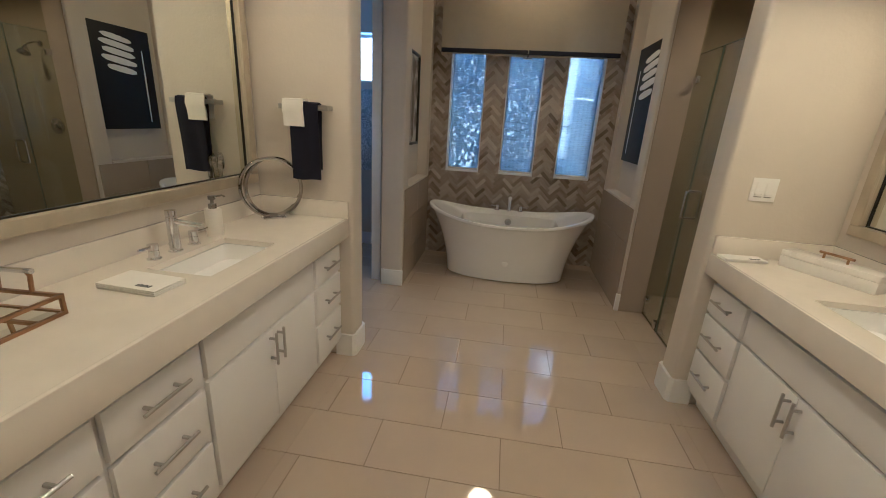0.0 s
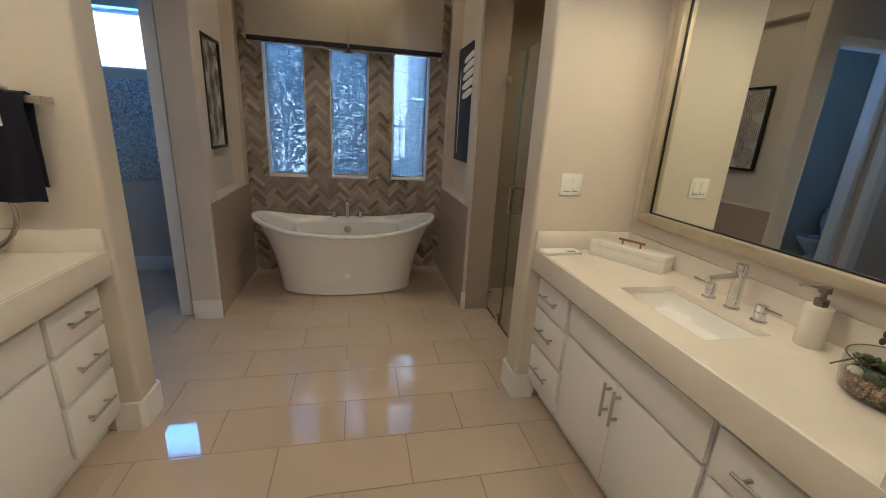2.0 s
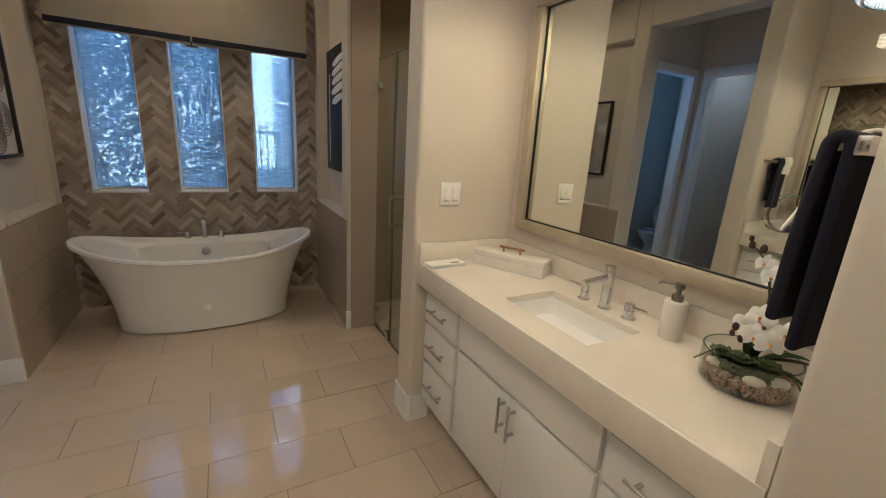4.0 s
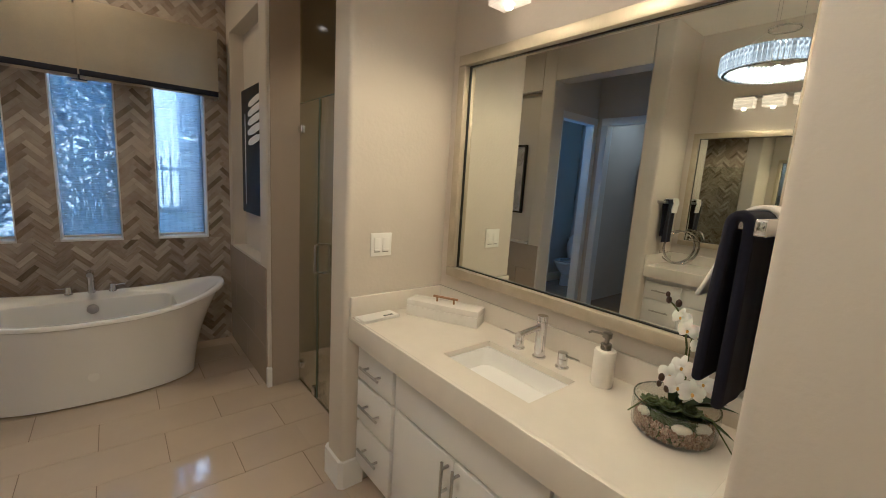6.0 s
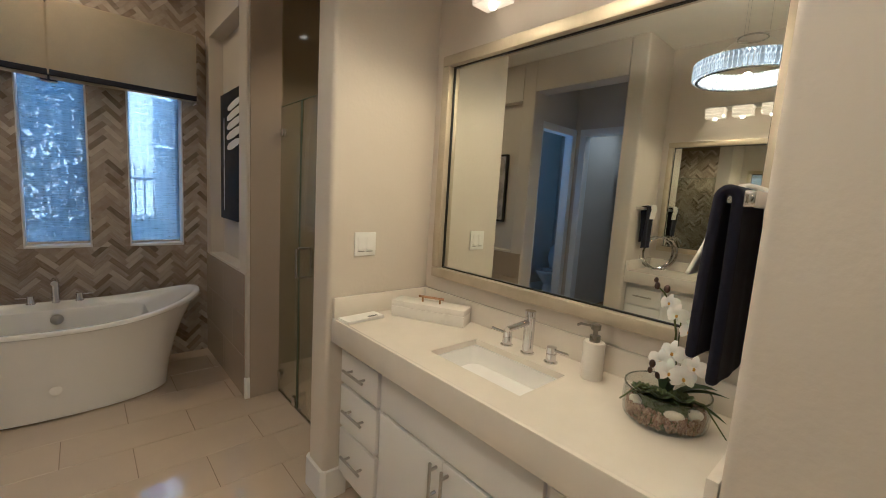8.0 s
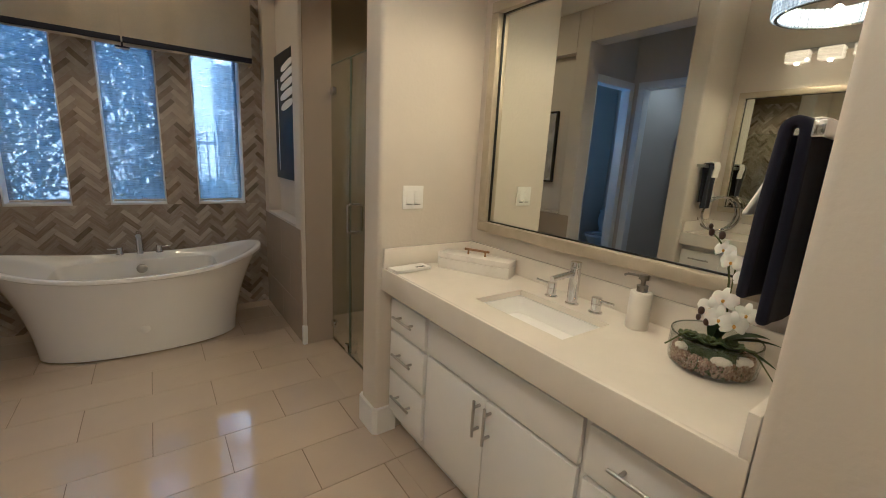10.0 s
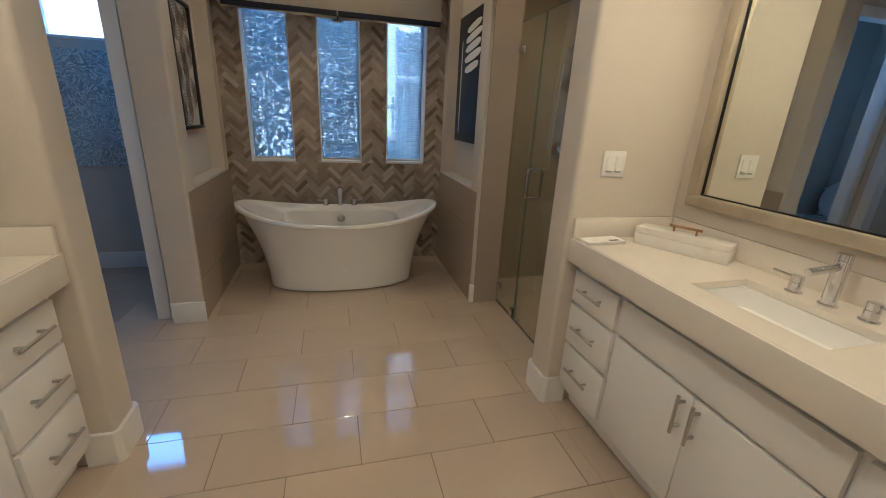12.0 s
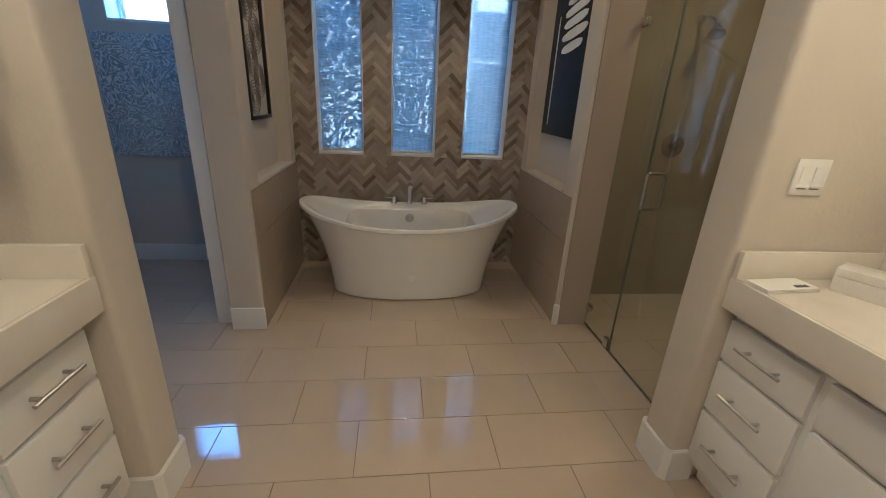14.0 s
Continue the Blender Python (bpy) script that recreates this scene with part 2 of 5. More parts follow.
BUD = material("brown_bud", speckled((0.06, 0.028, 0.02), 0.25, 30, 120, 0.2), Roughness=0.6)
PETAL = material("white_petal", speckled((0.82, 0.80, 0.76), 0.04, 30, 120, 0.2), Roughness=0.55, Subsurface_Weight=0.1)
THROAT = material("yellow_throat", speckled((0.60, 0.36, 0.05), 0.2, 60, 200, 0.1), Roughness=0.6)
PEBBLE = material("pale_pebble", speckled((0.72, 0.66, 0.58), 0.08, 20, 200, 0.1), Roughness=0.5)


def gravel(nt, b):
    c = ramp(nt, each(nt), [(0.0, (0.16, 0.08, 0.045)), (0.5, (0.34, 0.20, 0.12)), (1.0, (0.55, 0.42, 0.30))])
    nt.links.new(c, b.inputs["Base Color"])


GRAVEL = material("brown_gravel", gravel, Roughness=0.6)
GROUND = material("outdoor_soil", speckled((0.20, 0.16, 0.11), 0.3, 2, 40, 0.6, 0.01), Roughness=0.95)
STUCCO = material("pale_brick_wall", speckled((0.50, 0.47, 0.43), 0.1, 2, 40, 0.5, 0.005), Roughness=0.9)
SIDING = material("white_siding", speckled((0.70, 0.69, 0.66), 0.06, 3, 40, 0.3, 0.003), Roughness=0.7)
FENCE = material("iron_fence", speckled((0.03, 0.03, 0.03), 0.2, 10, 80, 0.1), Roughness=0.5)
DENIM = material("deep_navy_canvas", speckled((0.002, 0.0045, 0.014), 0.25, 7, 260, 0.4), Roughness=0.55)
CANVAS_WHITE = material("canvas_white", speckled((0.78, 0.77, 0.74), 0.05, 25, 260, 0.4), Roughness=0.7)
RING_GREY = material("ring_grey", speckled((0.24, 0.21, 0.185), 0.3, 25, 260, 0.4), Roughness=0.7)
MAT_BOARD = material("linen_mat", speckled((0.58, 0.55, 0.50), 0.05, 25, 400, 0.4), Roughness=0.85)


def squiggle(nt, b):
    v = coords(nt)
    wob = noise_of(nt, v, 7, 2, 0.5, 2.6)
    band = calc(nt, "ABSOLUTE", calc(nt, "SUBTRACT", wob, 0.5))
    lines = ramp(nt, calc(nt, "FRACT", calc(nt, "MULTIPLY", band, 7.0)), [(0.0, (1, 1, 1)), (0.38, (0, 0, 0)), (0.68, (0, 0, 0)), (1.0, (1, 1, 1))])
    base = ramp(nt, noise_of(nt, v, 2.2, 3), [(0.3, (0.24, 0.25, 0.27)), (0.7, (0.40, 0.48, 0.48))])
    nt.links.new(mix(nt, lines, base, (0.80, 0.80, 0.79)), b.inputs["Base Color"])
    bump(nt, b, lines, 0.5, 0.003)


SQUIGGLE = material("squiggle_canvas", squiggle, Roughness=0.6)

# ---- mesh helpers ----


def part(name, bm, mat, parent=None, label="", at=None):
    me = bpy.data.meshes.new(name)
    bmesh.ops.recalc_face_normals(bm, faces=bm.faces)
    for f in bm.faces:
        f.smooth = True
    for e in bm.edges:
        if len(e.link_faces) != 2 or e.calc_face_angle(0) > radians(35):
            e.smooth = False
    bm.to_mesh(me)
    bm.free()
    me.materials.append(mat)
    ob = new(name, me)
    if at is not None:
        ob.matrix_basis = at
    if parent is not None:
        ob.parent = parent
    if label:
        ob["label"] = label
    return ob


def setting(name, bm, mat, label="", category=""):
    return tagged(part(name, bm, mat), label, category, kind="structure")


def thing(name, at, label, category, group=""):
    ob = new(name)
    ob.matrix_basis = at if isinstance(at, Matrix) else pose(*at)
    return tagged(ob, label, category, group)


def add_box(bm, lo, hi, bevel=0.0, seg=2, m=None):
    lo, hi = [min(a, b) for a, b in zip(lo, hi)], [max(a, b) for a, b in zip(lo, hi)]
    r = bmesh.ops.create_cube(bm, size=1.0)
    vs = r["verts"]
    for v in vs:
        v.co = Vector([(a + b) / 2 + c * (b - a) for a, b, c in zip(lo, hi, v.co)])
    if bevel:
        es = list({e for v in vs for e in v.link_edges})
        r = bmesh.ops.bevel(bm, geom=es, offset=bevel, segments=seg, profile=0.5, affect="EDGES")
        vs = list({v for v in r["verts"]} | {v for v in vs if v.is_valid})
    if m is not None:
        bmesh.ops.transform(bm, matrix=m, verts=vs)
    return vs


def box(lo, hi, bevel=0.0, seg=2):
    bm = bmesh.new()
    add_box(bm, lo, hi, bevel, seg)
    return bm


def pillar_box(lo, hi, r=0.02, skip=lambda x, y: False):
    """A wall block with bullnose upright corners."""
    bm = bmesh.new()
    vs = add_box(bm, lo, hi)
    es = [e for e in {e for v in vs for e in v.link_edges} if abs(e.verts[0].co.z - e.verts[1].co.z) > 0.1 and not skip(e.verts[0].co.x, e.verts[0].co.y)]
    if es:
        bmesh.ops.bevel(bm, geom=es, offset=r, segments=5, profile=0.5, affect="EDGES")
    return bm


def lathe(profile, seg=24, bm=None, m=None, cap=True):
    """A turned shape from (radius, height) pairs."""
    bm = bm or bmesh.new()
    rings, made = [], []
    for r, z in profile:
        if r < 1e-6:
            vs = [bm.verts.new((0, 0, z))]
        else:
            vs = [bm.verts.new((r * math.cos(2 * math.pi * i / seg), r * math.sin(2 * math.pi * i / seg), z)) for i in range(seg)]
        rings.append(vs)
        made += vs
    for a, b in zip(rings, rings[1:]):
        for i in range(seg):
            j = (i + 1) % seg
            q = [a[i % len(a)], a[j % len(a)], b[j % len(b)], b[i % len(b)]]
            q = list(dict.fromkeys(q))
            if len(q) > 2:
                bm.faces.new(q)
    if cap:
        for vs in (rings[0], rings[-1]):
            if len(vs) > 2:
                bm.faces.new(vs)
    if m is not None:
        bmesh.ops.transform(bm, matrix=m, verts=made)
    return bm


def tube(points, radius, seg=10, bm=None, closed=False):
    """A round bar along points; radius is one number or one for each point."""
    bm = bm or bmesh.new()
    pts = [Vector(p) for p in points]
    n = len(pts)
    rings, up = [], None
    for i, p in enumerate(pts):
        a, b = (pts[(i - 1) % n], pts[(i + 1) % n]) if closed else (pts[max(i - 1, 0)], pts[min(i + 1, n - 1)])
        d = (b - a).normalized()
        if up is None:
            up = Vector((0, 0, 1)) if abs(d.z) < 0.9 else Vector((1, 0, 0))
        s = d.cross(up).normalized()
        up = s.cross(d).normalized()
        r = radius[i] if isinstance(radius, (list, tuple)) else radius
        rings.append([bm.verts.new(p + r * (s * math.cos(2 * math.pi * k / seg) + up * math.sin(2 * math.pi * k / seg))) for k in range(seg)])
    pairs = list(zip(rings, rings[1:])) + ([(rings[-1], rings[0])] if closed else [])
    for a, b in pairs:
        for k in range(seg):
            bm.faces.new((a[k], a[(k + 1) % seg], b[(k + 1) % seg], b[k]))
    if not closed:
        bm.faces.new(rings[0])
        bm.faces.new(rings[-1])
    return bm


def frame_bars(y0, y1, z0, z1, w, x0, x1, bevel=0.003):
    """Four mitre-less bars of an upright rectangular frame in a plane of fixed x."""
    bm = bmesh.new()
    add_box(bm, (x0, y0, z0), (x1, y1, z0 + w), bevel)
    add_box(bm, (x0, y0, z1 - w), (x1, y1, z1), bevel)
    add_box(bm, (x0, y0, z0 + w), (x1, y0 + w, z1 - w), bevel)
    add_box(bm, (x0, y1 - w, z0 + w), (x1, y1, z1 - w), bevel)
    return bm

# ---- structure ----
BACK = 2.30
HOLES = [(-0.59, 0.37), (0.006, 0.37), (0.607, 0.37)]
W_LO, W_HI = 0.97, 2.52


def blocks(name, boxes, mat, label="", category="wall"):
    bm = bmesh.new()
    for lo, hi in boxes:
        add_box(bm, lo, hi)
    return setting(name, bm, mat, label, category)


floor = blocks("floor", [((-3.6, -3.7, -0.12), (3.0, BACK + 0.25, -0.004))], GROUT, "beige porcelain tile floor with tan grout", "floor")
blocks("ceiling", [((-3.6, -3.7, CEIL), (3.0, BACK + 0.25, CEIL + 0.12))], CEILING_PAINT, "off-white painted ceiling", "ceiling")
setting("wall_pillar_right", pillar_box((0.97, -0.088, 0), (3.0, 0.085, CEIL), 0.022), PAINT, "warm beige painted wall with rounded corners", "wall")
setting("wall_pillar_left", pillar_box((-1.75, -0.075, 0), (-0.97, 0.098, CEIL), 0.022), PAINT, "warm beige painted wall with rounded corners", "wall")
blocks("wall_vanity_right", [((1.55, -1.66, 0), (1.75, -0.088, CEIL))], PAINT, "warm beige painted wall")
blocks("wall_vanity_left", [((-1.75, -2.21, 0), (-1.55, -0.075, CEIL))], PAINT, "warm beige painted wall")
setting("wall_near_right", pillar_box((0.97, -3.6, 0), (1.8, -1.63, CEIL), 0.022), PAINT, "warm beige painted wall with rounded corner", "wall")
setting("wall_near_left", pillar_box((-1.8, -3.6, 0), (-0.97, -2.2, CEIL), 0.022), PAINT, "warm beige painted wall with rounded corner", "wall")
blocks("wall_behind", [((-1.8, -3.75, 0), (1.8, -3.58, CEIL))], PAINT, "warm beige painted wall")


def alcove_side(s):
    """The alcove's side wall with its picture niche; s is 1 for the shower side."""
    bm = bmesh.new()
    x0, x1, x2 = 0.97, 1.075, 1.19 if s > 0 else 1.165
    far = 1.60 if s > 0 else 1.32
    y0, y1, ya, yb, zt = 1.15, BACK, 1.33, 2.17, 2.70
    for lo, hi in (((x1, y0, 0), (x2, y1, CEIL)), ((x0, ya, 0), (x1, yb, 0.895)), ((x0, ya, zt), (x1, yb, CEIL)), ((x0, yb, 0), (x1, y1, CEIL))):
        add_box(bm, (s * lo[0], *lo[1:]), (s * hi[0], *hi[1:]))
    front = add_box(bm, (s * x0, y0, 0), (s * x1, ya, CEIL))
    es = [e for e in {e for v in front for e in v.link_edges} if abs(e.verts[0].co.z - e.verts[1].co.z) > 0.1 and abs(e.verts[0].co.x) < 1.0]
    bmesh.ops.bevel(bm, geom=es, offset=0.016, segments=4, profile=0.5, affect="EDGES")
    return setting("wall_alcove_right" if s > 0 else "wall_alcove_left", bm, PAINT, "beige painted alcove wall with recessed picture niche", "wall")


alcove_side(1)
alcove_side(-1)
for s in (1, -1):
    setting("niche_sill", box((s * 0.962, 1.33, 0.897), (s * 1.073, 2.17, 0.918), 0.004), PAINT, "beige painted niche sill", "sill")
blocks("header_left", [((-1.19, 0.098, 2.78), (-0.97, 1.15, CEIL))], PAINT, "beige painted header over the opening")
blocks("header_right", [((0.97, 0.085, 2.78), (1.19, 1.15, CEIL))], PAINT, "beige painted header over the shower")
# the back wall, cut by three tall windows
edges = [-0.97] + [v for c, w in HOLES for v in (c - w / 2, c + w / 2)] + [0.97]
bm = bmesh.new()
for a, b in zip(edges[::2], edges[1::2]):
    add_box(bm, (a, BACK, W_LO), (b, BACK + 0.22, W_HI))
add_box(bm, (-0.97, BACK, 0), (0.97, BACK + 0.22, W_LO))
add_box(bm, (-0.97, BACK, W_HI), (0.97, BACK + 0.22, CEIL))
back_wall = setting("wall_back", bm, MORTAR, "herringbone marble mosaic wall with three tall windows", "wall")
# shower
sh = [((1.19, 1.60, 0), (3.0, 1.75, CEIL)), ((2.75, 0.085, 0), (3.0, 1.60, CEIL)), ((1.19, 0.087, 0), (2.75, 0.10, CEIL)), ((1.192, 1.149, 0), (1.205, 1.60, CEIL)), ((0.993, 1.138, 0.0), (1.192, 1.149, 2.78))]
for k, b in enumerate(sh):
    blocks("wall_shower_%d" % (k + 1), [b], SHOWER_TILE if k < 4 else WALL_TILE, "brown-beige tiled shower wall")
# toilet hall and toilet room
T_Y, T_B = 1.24, 2.33
rest = [((-3.5, 0.098, 0), (-3.4, T_B, CEIL)), ((-3.5, -0.075, 0), (-1.75, 0.098, CEIL)), ((-1.97, T_Y, 2.44), (-1.27, T_Y + 0.1, CEIL)), ((-1.27, T_Y, 0), (-1.165, T_Y + 0.1, CEIL)),
        ((-3.4, T_Y, 0), (-1.97, T_Y + 0.1, CEIL)), ((-2.15, 0.098, 2.44), (-2.04, 1.09, CEIL)), ((-2.15, 1.09, 0), (-2.04, T_Y, CEIL)), ((-2.15, 0.098, 0), (-2.04, 0.26, CEIL))]
blocks("wall_hall", rest, PAINT, "beige painted wall of the toilet hall")
blocks("wall_toilet_back", [((-3.4, T_B, 0), (-2.22, T_B + 0.2, CEIL)), ((-1.50, T_B, 0), (-1.19, T_B + 0.2, CEIL)), ((-2.22, T_B, 0), (-1.50, T_B + 0.2, 1.86)), ((-2.22, T_B, 2.36), (-1.50, T_B + 0.2, CEIL))], PAINT, "beige painted wall with a high window")


def casing(name, a, b, top, at, along):
    """White door casing with stops, round an opening from a to b."""
    bm = bmesh.new()
    w, d = 0.085, 0.018

    def put(lo, hi):
        if along == "x":
            add_box(bm, (lo[0], at - d, lo[1]), (hi[0], at, hi[1]), 0.003)
            add_box(bm, (max(lo[0], a - 0.015), at, lo[1]), (min(hi[0], b + 0.015), at + 0.1, hi[1] if lo[1] < 1 else lo[1] + 0.015))
        else:
            add_box(bm, (at, lo[0], lo[1]), (at + d, hi[0], hi[1]), 0.003)
            add_box(bm, (at - 0.11, max(lo[0], a - 0.015), lo[1]), (at, min(hi[0], b + 0.015), hi[1] if lo[1] < 1 else lo[1] + 0.015))
    put((a - w + 0.015, 0), (a + 0.015, top))
    put((b - 0.015, 0), (b + w - 0.015, top))
    put((a - w + 0.015, top), (b + w - 0.015, top + w))
    return setting(name, bm, TRIM, "white painted door casing", "door frame")


casing("door_1", -1.97, -1.27, 2.43, T_Y, "x")
casing("door_2", 0.26, 1.09, 2.43, -2.04, "y")
open_door = thing("interior_door", (-1.30, T_Y + 0.105, 0.005), "white painted door standing open in the toilet room", "door")
part("door_leaf", box((-0.002, 0, 0), (0.033, 0.70, 2.41), 0.002), TRIM, open_door)
part("door_knob", lathe([(0.0, 0), (0.028, 0.0), (0.028, 0.006), (0.011, 0.01), (0.011, 0.03), (0.026, 0.045), (0.024, 0.06), (0.0, 0.066)], 14), CHROME, open_door, at=pose(-0.002, 0.63, 0.98, 0, -90, 0))


def baseboard(name, x0, y0, x1, y1, h=0.145):
    return setting(name, box((x0, y0, 0), (x1, y1, h), 0.003), TRIM, "white painted baseboard", "baseboard")


def pillar_base(sx, yf, yb):
    """Baseboard wrapped round the free end of a wall, with a chamfered corner."""
    bm = bmesh.new()
    e, t = 0.97, 0.016
    out = [(1.085, yf - t), (e + 0.006, yf - t), (e - t, yf + 0.006), (e - t, yb - 0.006), (e + 0.006, yb + t), (1.19, yb + t)]
    inn = [(1.085, yf), (e + 0.012, yf), (e, yf + 0.012), (e, yb - 0.012), (e + 0.012, yb), (1.19, yb)]
    loop = [(sx * x, y) for x, y in out + inn[::-1]]
    lo = [bm.verts.new((x, y, 0)) for x, y in loop]
    hi = [bm.verts.new((x, y, 0.15)) for x, y in loop]
    n = len(loop)
    for i in range(n):
        j = (i + 1) % n
        bm.faces.new((lo[i], lo[j], hi[j], hi[i]))
    m = n // 2
    for k in range(m - 1):
        bm.faces.new((hi[k], hi[k + 1], hi[n - 2 - k], hi[n - 1 - k]))
    return setting("baseboard_pillar", bm, TRIM, "white painted baseboard round the wall end", "baseboard")


pillar_base(1, -0.088, 0.085)
pillar_base(-1, -0.075, 0.098)
setting("baseboard_jamb_left", box((-1.163, 1.133, 0), (-0.958, 1.15, 0.15), 0.003), TRIM, "white painted baseboard", "baseboard")
setting("baseboard_jamb_right", box((0.958, 1.133, 0), (0.992, 1.165, 0.15), 0.003), TRIM, "white painted baseboard end", "baseboard")
baseboard("baseboard_toilet", -3.4, T_B - 0.016, -1.19, T_B)
baseboard("baseboard_near_right", 0.954, -3.58, 0.97, -1.65)
baseboard("baseboard_near_left", -0.97, -3.58, -0.954, -2.22)

# ---- windows, outdoors ----


def window(i, x0, x1, z0, z1, y, shade):
    w = tagged(new("window_%d" % i), "tall white window with woven shade" if shade else "high white-framed window in the toilet room", "window", kind="structure")
    fy = y + 0.15
    bm = bmesh.new()
    f = 0.03
    for lo, hi in (((x0, z0), (x1, z0 + f)), ((x0, z1 - f), (x1, z1)), ((x0, z0 + f), (x0 + f, z1 - f)), ((x1 - f, z0 + f), (x1, z1 - f))):
        add_box(bm, (lo[0], fy, lo[1]), (hi[0], fy + 0.05, hi[1]), 0.003)
    part("window_frame", bm, TRIM, w)
    bm = bmesh.new()
    for lo, hi in (((x0 - 0.001, z0 - 0.001), (x0 + 0.009, z1)), ((x1 - 0.009, z0), (x1 + 0.001, z1)), ((x0, z0), (x1, z0 + 0.018)), ((x0, z1 - 0.01), (x1, z1))):
        add_box(bm, (lo[0], y - 0.004, lo[1]), (hi[0], fy, hi[1]), 0.002)
    part("window_reveal", bm, TRIM, w)
    p = part("pane", box((x0 + f, fy + 0.02, z0 + f), (x1 - f, fy + 0.026, z1 - f)), GLASS, w)
    p.visible_shadow = False
    if shade:
        b = part("woven_shade", box((x0 + 0.011, fy - 0.03, z0 + 0.02), (x1 - 0.011, fy - 0.027, z1)), WOVEN, w, "pale woven roller shade")
        part("hem_bar", box((x0 + 0.012, fy - 0.034, z0 + 0.019), (x1 - 0.012, fy - 0.02, z0 + 0.034), 0.002), LINEN, w)


for i, (c, w) in enumerate(HOLES):
    window(i + 1, c - w / 2, c + w / 2, W_LO, W_HI, BACK, True)
window(4, -2.22, -1.50, 1.86, 2.36, T_B, False)
blocks("ground", [((-60, BACK + 0.3, -0.3), (60, 90, -0.2))], GROUND, "bare garden soil outside", "ground")


def neighbour():
    h = thing("neighbour_house", (0, 9.5, -0.2), "pale brick house beyond the garden", "house")
    part("wall", box((-14, 0, 0), (9, 4, 5.5)), STUCCO, h)
    bm = bmesh.new()
    vs = [bm.verts.new(p) for p in ((-14.5, -0.5, 5.5), (9.5, -0.5, 5.5), (9.5, 2, 7.4), (-14.5, 2, 7.4), (9.5, 4.5, 5.5), (-14.5, 4.5, 5.5))]
    for f in ((0, 1, 2, 3), (3, 2, 4, 5), (0, 3, 5), (1, 4, 2), (0, 5, 4, 1)):
        bm.faces.new([vs[k] for k in f])
    part("roof", bm, DARK, h)
    for x in (-9, -4, 2.2, 5.5):
        part("window", box((x, -0.03, 1.2), (x + 1.1, 0.02, 2.7), 0.01), BLACK, h)


neighbour()


def shrub(x, y, h, r, n, seed):
    rng = random.Random(seed)
    s = thing("shrub", (x, y, -0.2), "dense green garden shrub outside the windows", "shrub", "garden shrubs")
    bm = bmesh.new()
    for k in range(5):
        a = rng.uniform(0, 6.28)
        tube([(0, 0, 0), (0.3 * r * math.cos(a), 0.3 * r * math.sin(a), h * 0.45), (0.7 * r * math.cos(a + 0.3), 0.7 * r * math.sin(a + 0.3), h * 0.85)], [0.03, 0.02, 0.008], 6, bm)
    part("trunk", bm, STEM, s)
    bm = bmesh.new()
    for k in range(n):
        z = h * (0.12 + 0.9 * rng.random() ** 0.64)
        rr = r * math.sqrt(rng.random()) * (1.05 - 0.5 * (z / h) ** 3) * rng.uniform(0.7, 1.15)
        a = rng.uniform(0, 6.28)
        m = Matrix.Translation((rr * math.cos(a), rr * math.sin(a), z)) @ Euler((rng.uniform(-1.2, 1.2), rng.uniform(-1.2, 1.2), rng.uniform(0, 6.28))).to_matrix().to_4x4()
        l, w = rng.uniform(0.05, 0.12), rng.uniform(0.014, 0.032)
        bm.faces.new([bm.verts.new(m @ Vector(p)) for p in ((0, 0, 0), (l * 0.45, w, 0.01), (l, 0, -0.01), (l * 0.45, -w, 0.01))])
    part("crown", bm, LEAF, s)


shrub(-0.85, 3.7, 2.7, 0.62, 3000, 3)
shrub(-0.02, 4.1, 3.0, 0.50, 2650, 5)
shrub(0.75, 4.25, 1.25, 0.30, 420, 8)


def wing():
    """A shaded wing of the house with upright boards, past the tub window."""
    w = thing("house_wing", (0.88, 4.56, -0.2), "white board-and-batten wing of the house outside", "house")
    part("wall", box((0, 0, 0), (7.0, 0.25, 3.5)), SIDING, w)
    part("corner_board", box((-0.014, -0.014, 0), (0.09, 0.27, 3.5), 0.004), TRIM, w)
    for k in range(14):
        part("batten", box((0.16 + k * 0.11, -0.016, 0.25), (0.19 + k * 0.11, 0.001, 3.2), 0.003), SIDING, w)
    part("eave", box((-0.25, -0.35, 3.5), (7.2, 0.6, 3.66), 0.01), TRIM, w)


wing()
# made-up eave, out of view, that shades the wing and shrubs from the sun
blocks("eave", [((-4.2, BACK + 0.26, CEIL + 0.14), (3.6, BACK + 0.95, CEIL + 0.26))], TRIM, "unseen slab over the windows, added to keep sun off the wing", "eave")
fence = thing("garden_fence", (0, 5.6, -0.2), "black iron picket fence in the garden", "fence")
for k in range(36):
    part("picket", box((-0.6 + k * 0.11, -0.01, 0), (-0.58 + k * 0.11, 0.01, 1.9)), FENCE, fence)
for z in (0.25, 1.7):
    part("rail", box((-0.8, -0.012, z), (3.5, 0.014, z + 0.04)), FENCE, fence)

# ---- tub alcove ----
TUB = (-0.02, 1.79)


